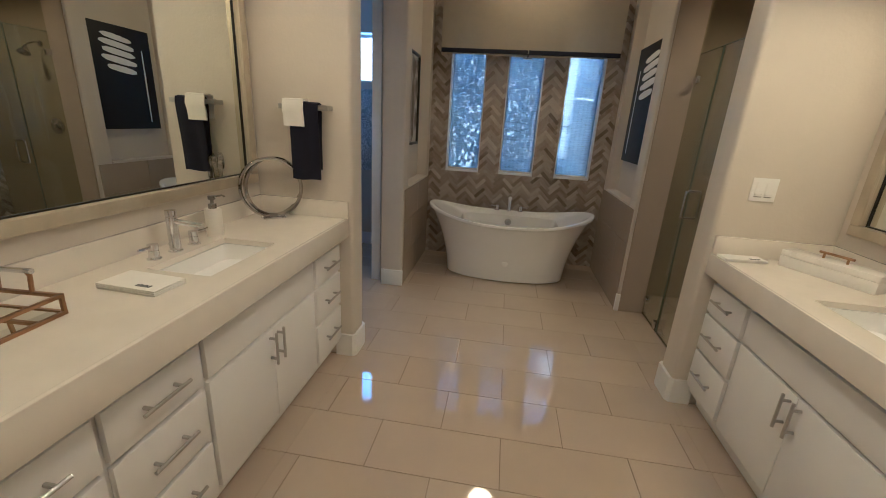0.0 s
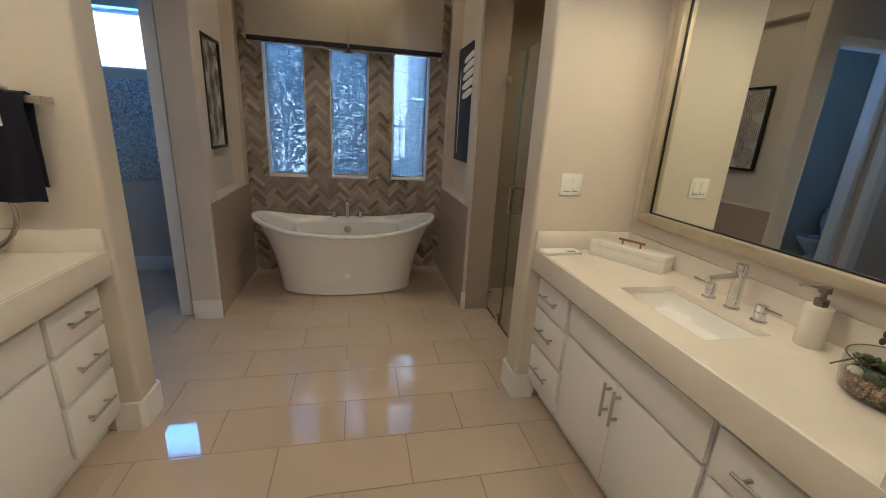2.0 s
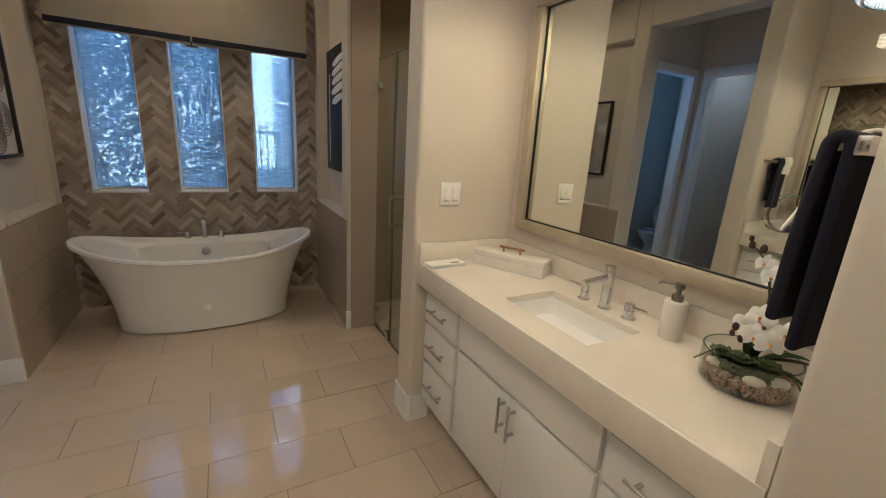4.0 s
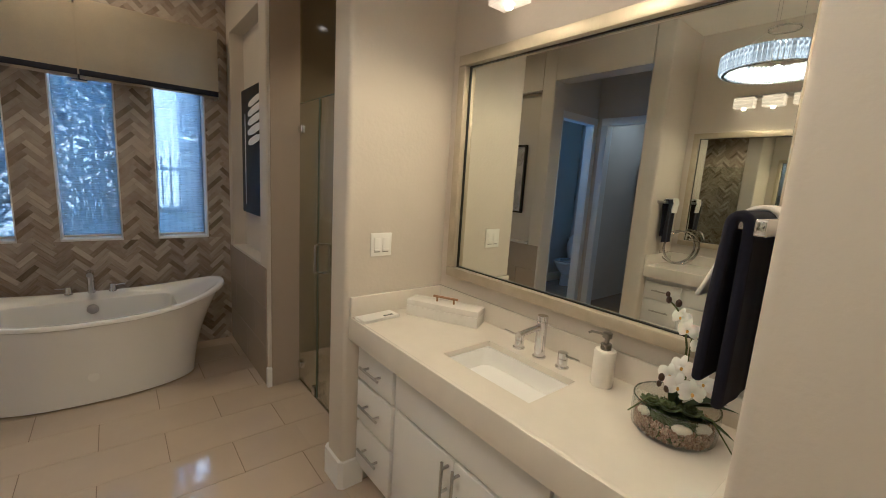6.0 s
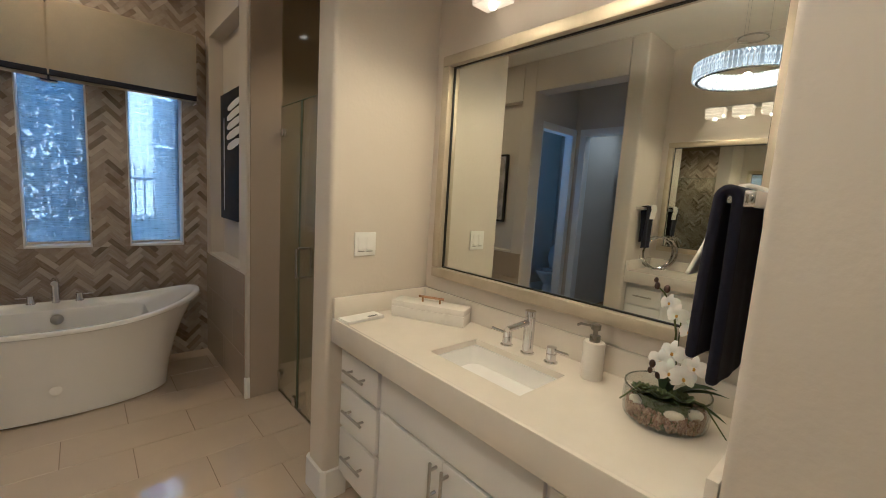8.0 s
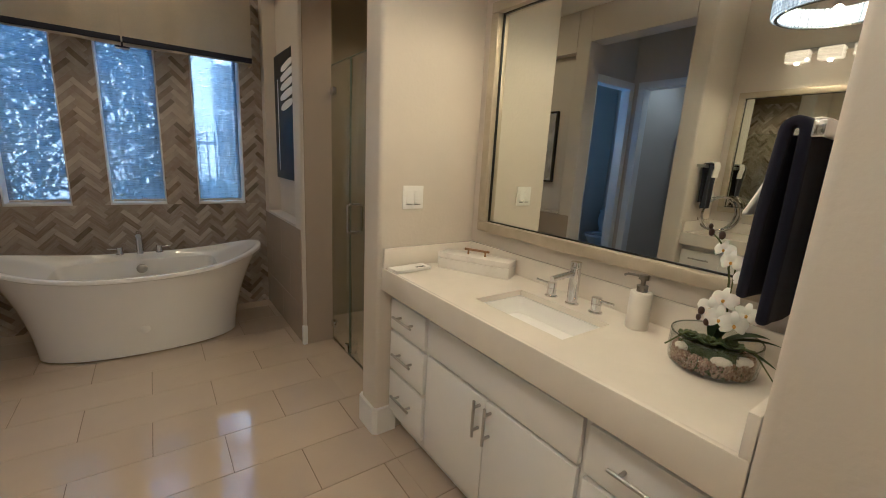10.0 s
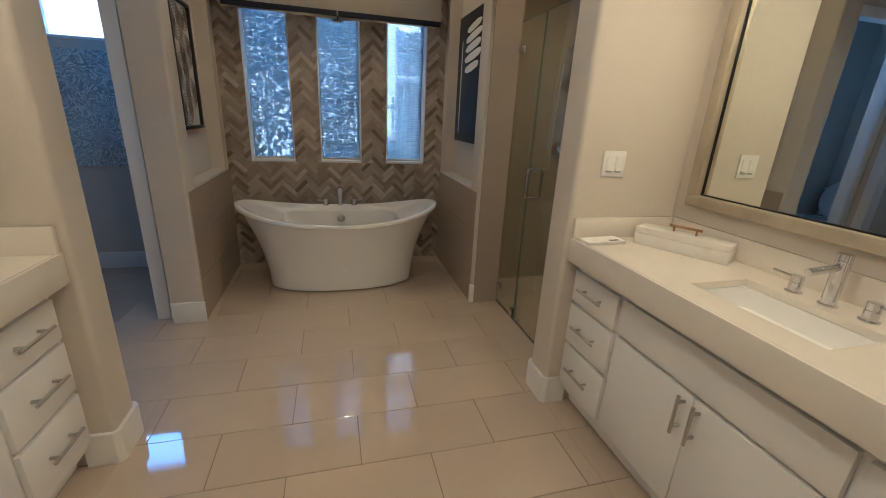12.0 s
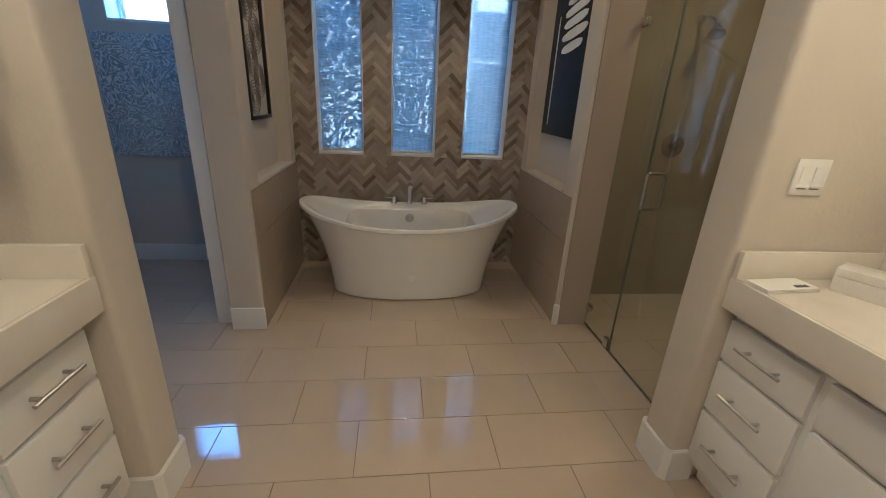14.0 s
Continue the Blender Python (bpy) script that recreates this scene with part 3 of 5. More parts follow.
def bathtub():
    t = thing("bathtub", (*TUB, 0.0), "white glossy freestanding double-slipper bathtub on the tile floor", "bathtub")
    bm = bmesh.new()
    N = 72

    def ring(a, b, p, zf, shift=0.0):
        vs = []
        for i in range(N):
            th = 2 * math.pi * i / N
            c, s = math.cos(th), math.sin(th)
            vs.append(bm.verts.new((a * math.copysign(abs(c) ** (2 / p), c), b * math.copysign(abs(s) ** (2 / p), s) + shift, zf(abs(c)))))
        return vs

    def rim(c):
        return 0.598 + 0.112 * c ** 2.2
    rings = []
    for k in range(15):
        u = k / 14
        f = 0.25 * u + 0.75 * u ** 2.1
        rings.append(ring(0.60 + 0.205 * f, 0.285 + 0.105 * f, 2.25, lambda c, u=u: 0.012 + (rim(c) - 0.034) * u))
    for da, dz in ((0.010, -0.031), (0.017, -0.026), (0.019, -0.012), (0.014, -0.002), (0.004, 0.001), (-0.014, 0.0), (-0.026, -0.006)):
        rings.append(ring(0.805 + da, 0.39 + da, 2.25, lambda c, dz=dz: rim(c) + dz))
    for k in range(1, 6):
        u = k / 5
        rings.append(ring(0.779 - 0.285 * u, 0.364 - 0.075 * u, 2.25 + 5.0 * u ** 1.5, lambda c, u=u: (rim(c) - 0.008) * (1 - u) + 0.56 * u))
    rings.append(ring(0.488, 0.284, 7.4, lambda c: 0.548))
    for k in range(1, 6):
        u = k / 5
        rings.append(ring(0.484 - 0.07 * u, 0.281 - 0.04 * u, 7.4 - 2 * u, lambda c, u=u: 0.535 - 0.365 * u ** 0.8))
    for a, b in zip(rings, rings[1:]):
        for i in range(N):
            bm.faces.new((a[i], a[(i + 1) % N], b[(i + 1) % N], b[i]))
    bm.faces.new(rings[0])
    bm.faces.new(rings[-1])
    part("shell", bm, PORCELAIN, t)
    part("overflow", lathe([(0.0, 0.0), (0.036, 0.0), (0.036, 0.006), (0.027, 0.012), (0.0, 0.013)], 20), NICKEL, t, "round chrome overflow plate", pose(0.0, 0.272, 0.492, 84, 0, 0))
    part("badge", lathe([(0.028, 0.0), (0.03, 0.002), (0.026, 0.003), (0.0, 0.003)], 20), PORCELAIN, t, "round raised porcelain disc", pose(0.0, -0.306, 0.20, 80, 0, 0))


bathtub()


def tub_filler():
    f = thing("tub_faucet", (-0.022, 2.135, 0.60), "chrome deck-mounted tub faucet on the tub rim", "faucet")
    part("spout", tube([(0, 0, 0), (0, 0, 0.13), (0, -0.012, 0.16), (0, -0.05, 0.168), (0, -0.12, 0.16)], [0.024, 0.022, 0.022, 0.021, 0.019], 14), CHROME, f)
    for x in (-0.128, 0.125):
        h = part("valve", lathe([(0.0, 0), (0.026, 0.0), (0.026, 0.004), (0.02, 0.008), (0.02, 0.058), (0.0, 0.061)], 16), CHROME, f, at=pose(x, 0, 0.0))
        part("lever", tube([(0, 0, 0.046), (math.copysign(0.075, x), 0, 0.05)], 0.006, 8), CHROME, h)


tub_filler()


def valance():
    v = thing("valance", (0, 0, 0), "oatmeal linen valance with navy band hung over the windows", "valance")
    z0, z1, y0 = 2.15, 2.68, 2.165
    for name, x0, x1 in (("panel", -0.865, -0.002), ("panel", 0.009, 0.874)):
        bm = bmesh.new()
        n, m = 40, 10
        grid = []
        for i in range(n + 1):
            col = []
            for k in range(m + 1):
                x = x0 + (x1 - x0) * i / n
                w = (1 - k / m)
                col.append(bm.verts.new((x, y0 + 0.006 * w * math.sin(9 * x + 1) + 0.003 * math.sin(31 * x) * w - 0.008 * w, z0 + (z1 - z0) * k / m - 0.006 * w * math.cos(5 * x))))
            grid.append(col)
        for i in range(n):
            for k in range(m):
                bm.faces.new((grid[i][k], grid[i + 1][k], grid[i + 1][k + 1], grid[i][k + 1]))
        bmesh.ops.solidify(bm, geom=bm.faces[:], thickness=0.006)
        part(name, bm, LINEN, v)
        part("band", box((x0, y0 - 0.017, z0 + 0.018), (x1, y0 - 0.0035, z0 + 0.058), 0.002), NAVY_BAND, v, "navy ribbon band")
    part("pleat", box((-0.04, y0 + 0.08, z0 - 0.014), (0.046, y0 + 0.086, z1 - 0.021)), LINEN, v)
    part("pleat_band", box((-0.04, y0 + 0.072, z0 - 0.004), (0.046, y0 + 0.0795, z0 + 0.036)), NAVY_BAND, v)
    part("return", box((-0.868, y0, z0), (-0.858, BACK - 0.007, z1)), LINEN, v)
    part("return", box((0.867, y0, z0), (0.877, BACK - 0.007, z1)), LINEN, v)
    part("board", box((-0.858, y0 + 0.01, z1 - 0.02), (0.867, BACK - 0.007, z1 - 0.001)), LINEN, v)


valance()


def blob(bm, cy, cz, w, h, x, tilt, seed, t=0.003):
    """A flat rounded brush mark in a plane of fixed x."""
    rng = random.Random(seed)
    pts = []
    for k in range(22):
        a = 2 * math.pi * k / 22
        q = 1 + rng.uniform(-0.05, 0.05)
        py, pz = w / 2 * q * math.copysign(abs(math.cos(a)) ** 0.75, math.cos(a)), h / 2 * q * math.copysign(abs(math.sin(a)) ** 0.75, math.sin(a))
        pts.append((x, cy + py, cz + pz + tilt * py))
    f = bm.faces.new([bm.verts.new(p) for p in pts])
    r = bmesh.ops.extrude_face_region(bm, geom=[f])
    bmesh.ops.translate(bm, vec=(-t, 0, 0), verts=[v for v in r["geom"] if isinstance(v, bmesh.types.BMVert)])


p = thing("abstract_painting", (1.045, 1.71, 1.73), "navy abstract canvas with white brush marks hung in the niche", "painting")
part("canvas", box((-0.018, -0.35, -0.5), (0.03, 0.35, 0.5), 0.003), DENIM, p)
for k, (cy, cz, w, h) in enumerate(((-0.05, 0.385, 0.33, 0.052), (-0.055, 0.318, 0.39, 0.056), (-0.04, 0.246, 0.36, 0.058), (-0.05, 0.172, 0.39, 0.062), (-0.03, 0.09, 0.32, 0.06))):
    bm = bmesh.new()
    blob(bm, cy, cz, w, h, -0.018, -0.12, 20 + k)
    part("brush_mark", bm, CANVAS_WHITE, p)
bm = bmesh.new()
blob(bm, 0.235, -0.06, 0.016, 0.76, -0.018, 0.0, 31)
part("brush_line", bm, CANVAS_WHITE, p)

p = thing("ring_art", (-1.055, 1.757, 1.68), "black-framed linen art with dark concentric rings hung in the niche", "painting")
part("frame", frame_bars(-0.213, 0.213, -0.42, 0.42, 0.022, -0.018, 0.022), BLACK, p)
part("backing", box((-0.016, -0.193, -0.40), (0.0, 0.193, 0.40)), MAT_BOARD, p)
rng = random.Random(4)
for cy, cz, R in ((-0.06, 0.27, 0.115), (0.07, 0.1, 0.115), (-0.06, -0.04, 0.12), (0.07, -0.18, 0.105), (-0.06, -0.285, 0.105), (0.11, 0.31, 0.07)):
    bm = bmesh.new()
    r = R
    while r > 0.012:
        tube([(0.003, cy + r * math.cos(a * 0.2618) * rng.uniform(0.97, 1.03), cz + r * math.sin(a * 0.2618)) for a in range(24)], 0.003, 5, bm, closed=True)
        r -= 0.019
    part("ring_disc", bm, RING_GREY, p)

# ---- shower ----


def shower():
    e = thing("shower_enclosure", (1.195, 0, 0), "frameless clear glass shower door and panel", "shower")
    g = part("fixed_panel", box((-0.005, 0.80, 0.012), (0.005, 1.136, 2.06), 0.001), GLASS, e)
    d = part("glass_door", box((-0.005, 0.088, 0.012), (0.005, 0.793, 2.06), 0.001), GLASS, e)
    part("seal", box((-0.0055, 0.7952, 0.012), (0.0055, 0.7978, 2.06)), BLACK, e, "dark edge seal")
    bm = tube([(-0.05, 0.72, 0.95), (-0.05, 0.72, 1.135)], 0.009, 10)
    for sx in (-1, 1):
        c = [(0, 0.72, 0.945), (sx * 0.035, 0.72, 0.945), (sx * 0.05, 0.72, 0.96), (sx * 0.05, 0.72, 1.12), (sx * 0.035, 0.72, 1.135), (0, 0.72, 1.135)]
        tube(c, 0.009, 10, bm)
    part("door_handle", bm, CHROME, d, "chrome D-shaped pull")
    for z in (0.14, 1.89):
        part("clamp", box((-0.014, 1.085, z - 0.025), (0.014, 1.145, z + 0.025), 0.003), CHROME, g)
    for z in (0.05,):
        part("clamp", box((-0.014, 0.81, z - 0.03), (0.014, 0.86, z + 0.03), 0.003), CHROME, g)
    part("top_edge", box((-0.0052, 0.80, 2.0605), (0.0052, 1.136, 2.0635)), GLASS_EDGE, g)
    part("top_edge", box((-0.0052, 0.088, 2.0605), (0.0052, 0.793, 2.0635)), GLASS_EDGE, d)
    part("side_edge", box((-0.0052, 0.7932, 0.012), (0.0052, 0.7949, 2.06)), GLASS_EDGE, d)
    part("bottom_channel", box((-0.008, 0.088, 0.0), (0.008, 1.136, 0.012), 0.001), CHROME, e)


shower()
f = thing("shower_fixture", (1.86, 1.6, 2.02), "chrome shower head on a short wall arm", "shower fixture")
part("arm", tube([(0, 0, 0), (0, -0.05, 0.01), (0.02, -0.10, -0.01), (0.03, -0.13, -0.04)], 0.009, 10), CHROME, f)
part("flange", lathe([(0.0, 0), (0.03, 0), (0.028, 0.008), (0.01, 0.014), (0.0, 0.014)], 18), CHROME, f, at=pose(0, 0, 0, 90, 0, 0))
part("head", lathe([(0.0, 0), (0.016, 0.0), (0.02, -0.03), (0.05, -0.075), (0.052, -0.085), (0.0, -0.087)], 20), CHROME, f, at=pose(0.03, -0.125, -0.035, -28, 15, 0))
f = thing("shower_valve", (1.867, 1.6, 1.21), "round chrome shower valve on the tile wall", "shower valve")
part("plate", lathe([(0.0, 0), (0.085, 0), (0.083, 0.008), (0.07, 0.013), (0.0, 0.014)], 28), CHROME, f, at=pose(0, 0, 0, 90, 0, 0))
k = part("knob", lathe([(0.0, 0.014), (0.032, 0.014), (0.03, 0.05), (0.0, 0.052)], 20), CHROME, f, at=pose(0, 0, 0, 90, 0, 0))
part("lever", tube([(0, 0, 0.04), (0.0, 0.06, 0.05)], 0.006, 8), CHROME, k)


def downlight(x, y):
    d = thing("downlight", (x, y, CEIL), "small round recessed ceiling downlight switched on, set partly added", "light", "recessed downlights")
    part("trim_ring", lathe([(0.044, 0.0), (0.075, 0.0), (0.075, -0.006), (0.044, -0.008)], 24, cap=False), TRIM, d)
    part("lens", lathe([(0.0, -0.002), (0.044, -0.002)], 24, cap=False), LENS, d)


# unseen fixture, its form made up to carry lamp_alcove's light
d = thing("ceiling_light", (0, 1.75, CEIL), "round white flush ceiling light assumed over the tub, unseen", "light")
part("diffuser", lathe([(0.0, -0.03), (0.14, -0.03), (0.155, -0.022), (0.158, -0.0005), (0.0, -0.0005)], 36), WHITE_PLASTIC, d)
downlight(1.98, 0.53)
# assumed fitting for lamp_room, never in view
downlight(0, -2.6)
# made-up fitting in the side room, put above its fill spot
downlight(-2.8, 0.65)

# ---- vanities ----


ZT = 0.924


def handle(parent, s, y, z, length, upright):
    """A round bar pull with two posts, standing off a front at fixed x."""
    x = s * (1.045 - 0.032)
    a, b = ((0, 0, -length / 2), (0, 0, length / 2)) if upright else ((0, -length / 2, 0), (0, length / 2, 0))
    bm = tube([Vector((x, y, z)) + Vector(a), Vector((x, y, z)) + Vector(b)], 0.0062, 10)
    for q in (-0.32, 0.32):
        o = Vector((x, y, z)) + Vector(b) * (2 * q)
        tube([o, o + Vector((s * 0.032, 0, 0))], 0.006, 8, bm)
    part("handle", bm, NICKEL, parent, "brushed nickel bar handle")


def front(name, s, y0, y1, z0, z1, parent):
    return part(name, box((s * 1.045, y0, z0), (s * 1.065, y1, z1), 0.0025), CABINET, parent)


def carcass(s, y0, y1, parent):
    bm = box((s * 1.066, y0, 0.10), (s * 1.55, y1, 0.83))
    add_box(bm, (s * 1.13, y0, 0.0), (s * 1.55, y1, 0.10))
    part("body", bm, CABINET, parent)


def drawer_unit(s, y0, y1, fy0, fy1):
    u = thing("drawer_cabinet", (0, 0, 0), "white flat-front three-drawer vanity cabinet with bar handles", "cabinet", "vanity cabinets")
    carcass(s, y0, y1, u)
    for z0, z1 in ((0.605, 0.762), (0.383, 0.588), (0.14, 0.366)):
        d = front("drawer", s, fy0, fy1, z0, z1, u)
        handle(d, s, (fy0 + fy1) / 2, (z0 + z1) / 2 + 0.007, 0.17, False)


def sink_unit(s, y0, y1):
    u = thing("sink_cabinet", (0, 0, 0), "white flat-front two-door sink cabinet with bar handles", "cabinet", "vanity cabinets")
    carcass(s, y0, y1, u)
    front("false_front", s, y0 + 0.008, y1 - 0.012, 0.612, 0.766, u)
    m = (y0 + y1) / 2
    for a, b, hy in ((y0 + 0.008, m - 0.0015, m - 0.03), (m + 0.0015, y1 - 0.012, m + 0.03)):
        d = front("door", s, a, b, 0.14, 0.597, u)
        handle(d, s, hy, 0.515, 0.15, True)


def vanity(s, yf, yn):
    """Cabinets, counter, sink and mirror along one wall, from the far end yf to the near end yn."""
    drawer_unit(s, -0.434, yf, -0.415, -0.097)
    sink_unit(s, -1.248, -0.434)
    drawer_unit(s, -1.61 if s < 0 else yn, -1.248, -1.60, -1.262)
    if s < 0:
        drawer_unit(s, yn, -1.61, -1.97, -1.622)
    c = thing("countertop", (0, 0, 0), "cream quartz vanity countertop with thick edge and backsplash", "countertop", "vanity countertops")
    bm = bmesh.new()
    sx0, sx1, sy0, sy1 = 1.118, 1.375, -1.084, -0.655
    ztop, th = ZT, 0.024
    for lo, hi in (((1.0, sy1), (1.55, yf)), ((1.0, yn), (1.55, sy0)), ((1.0, sy0), (sx0, sy1)), ((sx1, sy0), (1.55, sy1))):
        add_box(bm, (s * lo[0], lo[1], ztop - th), (s * hi[0], hi[1], ztop))
    bmesh.ops.remove_doubles(bm, verts=bm.verts, dist=1e-5)
    part("top", bm, QUARTZ, c)
    part("apron", box((s * 0.988, yn + 0.001, 0.812), (s * 1.006, yf - 0.001, ztop + 0.0015), 0.003), QUARTZ, c)
    part("backsplash", box((s * 1.53, yn, ztop), (s * 1.549, yf, 1.022), 0.002), QUARTZ, c)
    part("side_splash", box((s * 0.992, yf - 0.022, ztop), (s * 1.53, yf - 0.001, 1.022), 0.002), QUARTZ, c)
    part("side_splash", box((s * 0.992, yn + 0.001, ztop), (s * 1.53, yn + 0.022, 1.022), 0.002), QUARTZ, c)
    k = thing("sink", (0, 0, 0), "white rectangular undermount sink below the counter", "sink", "undermount sinks")
    bm = bmesh.new()
    loops = []
    for inset, z, r in ((-0.012, ztop - th - 0.001, 0.03), (0.004, ztop - th - 0.002, 0.03), (0.008, 0.86, 0.035), (0.018, 0.822, 0.045), (0.04, 0.792, 0.05), (0.07, 0.778, 0.045), (0.11, 0.772, 0.012)):
        pts = []
        for cx, cy, a0 in ((sx1 - inset - r, sy1 - inset - r, 0), (sx0 + inset + r, sy1 - inset - r, 90), (sx0 + inset + r, sy0 + inset + r, 180), (sx1 - inset - r, sy0 + inset + r, 270)):
            for q in range(5):
                a = radians(a0 + 22.5 * q)
                pts.append(bm.verts.new((s * (cx + r * math.cos(a)), cy + r * math.sin(a), z)))
        loops.append(pts)
    for a, b in zip(loops, loops[1:]):
        for i in range(len(a)):
            bm.faces.new((a[i], a[(i + 1) % len(a)], b[(i + 1) % len(a)], b[i]))
    bm.faces.new(loops[-1])
    part("basin", bm, PORCELAIN, k)
    part("drain", lathe([(0.0, 0.006), (0.02, 0.006), (0.024, 0.0)], 18), CHROME, k, at=pose(s * 1.26, -0.87, 0.7725))
    f = thing("faucet", (s * 1.432, -0.878, ztop), "polished chrome widespread sink faucet on the counter", "faucet", "sink faucets")
    part("body", lathe([(0.0, 0), (0.027, 0.0), (0.027, 0.005), (0.021, 0.008), (0.021, 0.145), (0.0195, 0.147), (0.0195, 0.151), (0.021, 0.153), (0.021, 0.172), (0.0, 0.174)], 24), CHROME, f)
    part("spout", tube([(0, 0, 0.128), (-s * 0.07, 0, 0.124), (-s * 0.138, 0, 0.119)], 0.0115, 14), CHROME, f)
    for dy in (-0.108, 0.104):
        h = part("valve", lathe([(0.0, 0), (0.026, 0.0), (0.026, 0.004), (0.019, 0.008), (0.019, 0.034), (0.0175, 0.036), (0.019, 0.038), (0.019, 0.06), (0.0, 0.062)], 20), CHROME, f, at=pose(0, dy, 0))
        part("lever", tube([(0, 0, 0.05), (-s * 0.01, math.copysign(0.075, dy), 0.056)], 0.005, 8), CHROME, h)
    d = thing("soap_dispenser", (s * 1.437, -1.145 if s > 0 else -0.63, ztop), "white marble soap dispenser with nickel pump on the counter", "soap dispenser", "soap dispensers")
    part("bottle", lathe([(0.0, 0), (0.034, 0.0), (0.036, 0.003), (0.036, 0.125), (0.033, 0.13), (0.0, 0.131)], 28), STONE, d)
    pm = part("pump", lathe([(0.0, 0.131), (0.018, 0.131), (0.018, 0.152), (0.008, 0.154), (0.008, 0.172), (0.016, 0.173), (0.016, 0.19), (0.0, 0.192)], 18), DARK_NICKEL, d)
    part("nozzle", tube([(0, 0, 0.183), (-s * 0.02, 0.045, 0.185), (-s * 0.025, 0.056, 0.178)], 0.0045, 8), DARK_NICKEL, pm)
    # mirror
    my0, my1, z0, z1 = (-1.572, -0.178, 1.10, 2.203) if s > 0 else (-2.1, -0.145, 1.108, 2.203)
    mi = thing("mirror", (0, 0, 0), "large wall mirror in a champagne frame with black inner edge", "mirror", "vanity mirrors")
    part("frame", frame_bars(my0, my1, z0, z1, 0.05, s * 1.505, s * 1.549, 0.006), CHAMPAGNE, mi, "champagne metallic frame")
    part("inner_edge", frame_bars(my0 + 0.047, my1 - 0.047, z0 + 0.047, z1 - 0.047, 0.009, s * 1.537, s * 1.5425, 0.001), BLACK, mi, "thin black inner edge")
    part("mirror_glass", box((s * 1.543, my0 + 0.048, z0 + 0.048), (s * 1.549, my1 - 0.048, z1 - 0.048)), MIRROR, mi)
    # light bar
    l = thing("vanity_light", (s * 1.55, -0.85, 2.42 if s > 0 else 2.49), "nickel bar vanity light with four lit ice-glass cubes", "light", "vanity lights")
    part("bar", box((-s * 0.03, -0.40, -0.02), (-s * 0.002, 0.40, 0.025), 0.004), NICKEL, l)
    for i in range(4):
        y = -0.315 + 0.21 * i
        part("arm", tube([(-s * 0.03, y, 0), (-s * 0.095, y, 0.0), (-s * 0.095, y, -0.005)], 0.008, 8), NICKEL, l)
        bm = bmesh.new()
        for q in range(3):
            add_box(bm, (-s * 0.095 - 0.05, y - 0.075, -0.095 + q * 0.029), (-s * 0.095 + 0.05, y + 0.075, -0.0665 + q * 0.029), 0.005)
        cube = part("shade", bm, ICE_GLASS, l, "lit ice-glass cube")
        part("bulb", lathe([(0.0, -0.115), (0.014, -0.112), (0.018, -0.1), (0.0, -0.0965)], 12), BULB, cube, at=pose(-s * 0.095, y, 0))
    for i in range(2):
        lamp("lamp_vanity", "SPOT", (s * 1.26, -0.85 + (-0.2 + 0.4 * i), 2.31 if s > 0 else 2.37), 1.8 if s > 0 else 1.0, WARM, 0.012, (s * 1.2, -0.85 + (-0.2 + 0.4 * i), 1.0), 155)


vanity(1, -0.092, -1.628)
vanity(-1, -0.079, -2.198)

# ---- towels ----


def towel_bar(s, y, out, x0, x1):
    """A square-ended chrome bar on an end wall; out is the way it stands off."""
    b = thing("towel_bar", (0, y, 1.53), "chrome towel bar on the painted wall", "towel bar", "towel bars")
    part("bar", box((s * x0, out * 0.049, -0.014), (s * x1, out * 0.076, 0.014), 0.004), NICKEL, b)
    for x in (x0 + 0.014, x1 - 0.014):
        part("post", box((s * (x - 0.012), out * -0.018, -0.013), (s * (x + 0.012), out * 0.05, 0.013), 0.003), NICKEL, b)


def drape(name, s, x0, x1, y, out, z_front, z_back, mat, label, off, thick, skew=0.0):
    """A towel hung over a bar: front and back falls with soft folds."""
    t = thing(name, (0, y, 1.53), label, "towel", "hanging towels")
    bm = bmesh.new()
    prof = [(out * (0.072 + off), z_front), (out * (0.074 + off), z_front * 0.5), (out * (0.084 + off), -0.012), (out * (0.079 + off * 0.8), 0.014 + off), (out * 0.0625, 0.019 + off), (out * (0.045 - off * 0.8), 0.014 + off), (out * (0.040 - off), -0.012), (out * (0.050 - off), z_back * 0.5), (out * (0.051 - off), z_back)]
    dense = []
    for (a, b), (c, d) in zip(prof, prof[1:]):
        k = 6 if abs(b - d) > 0.05 else 2
        dense += [(a + (c - a) * i / k, b + (d - b) * i / k) for i in range(k)]
    dense.append(prof[-1])
    n = 18
    cols = []
    for i in range(n + 1):
        u = i / n
        x = x0 + (x1 - x0) * u
        cols.append([bm.verts.new((s * (x + skew * min(0, z)), yy + 0.006 * math.sin(u * 9 + z * 4) * min(1, max(0, -z * 5)) * (1 if out * yy > 0.06 else 0.3) * out, z + 0.004 * math.sin(u * 7) * (1 if z < -0.1 else 0))) for yy, z in dense])
    for i in range(n):
        for k in range(len(dense) - 1):
            bm.faces.new((cols[i][k], cols[i + 1][k], cols[i + 1][k + 1], cols[i][k + 1]))
    bmesh.ops.recalc_face_normals(bm, faces=bm.faces)
    bmesh.ops.solidify(bm, geom=bm.faces[:], thickness=thick)
    part("cloth", bm, mat, t)


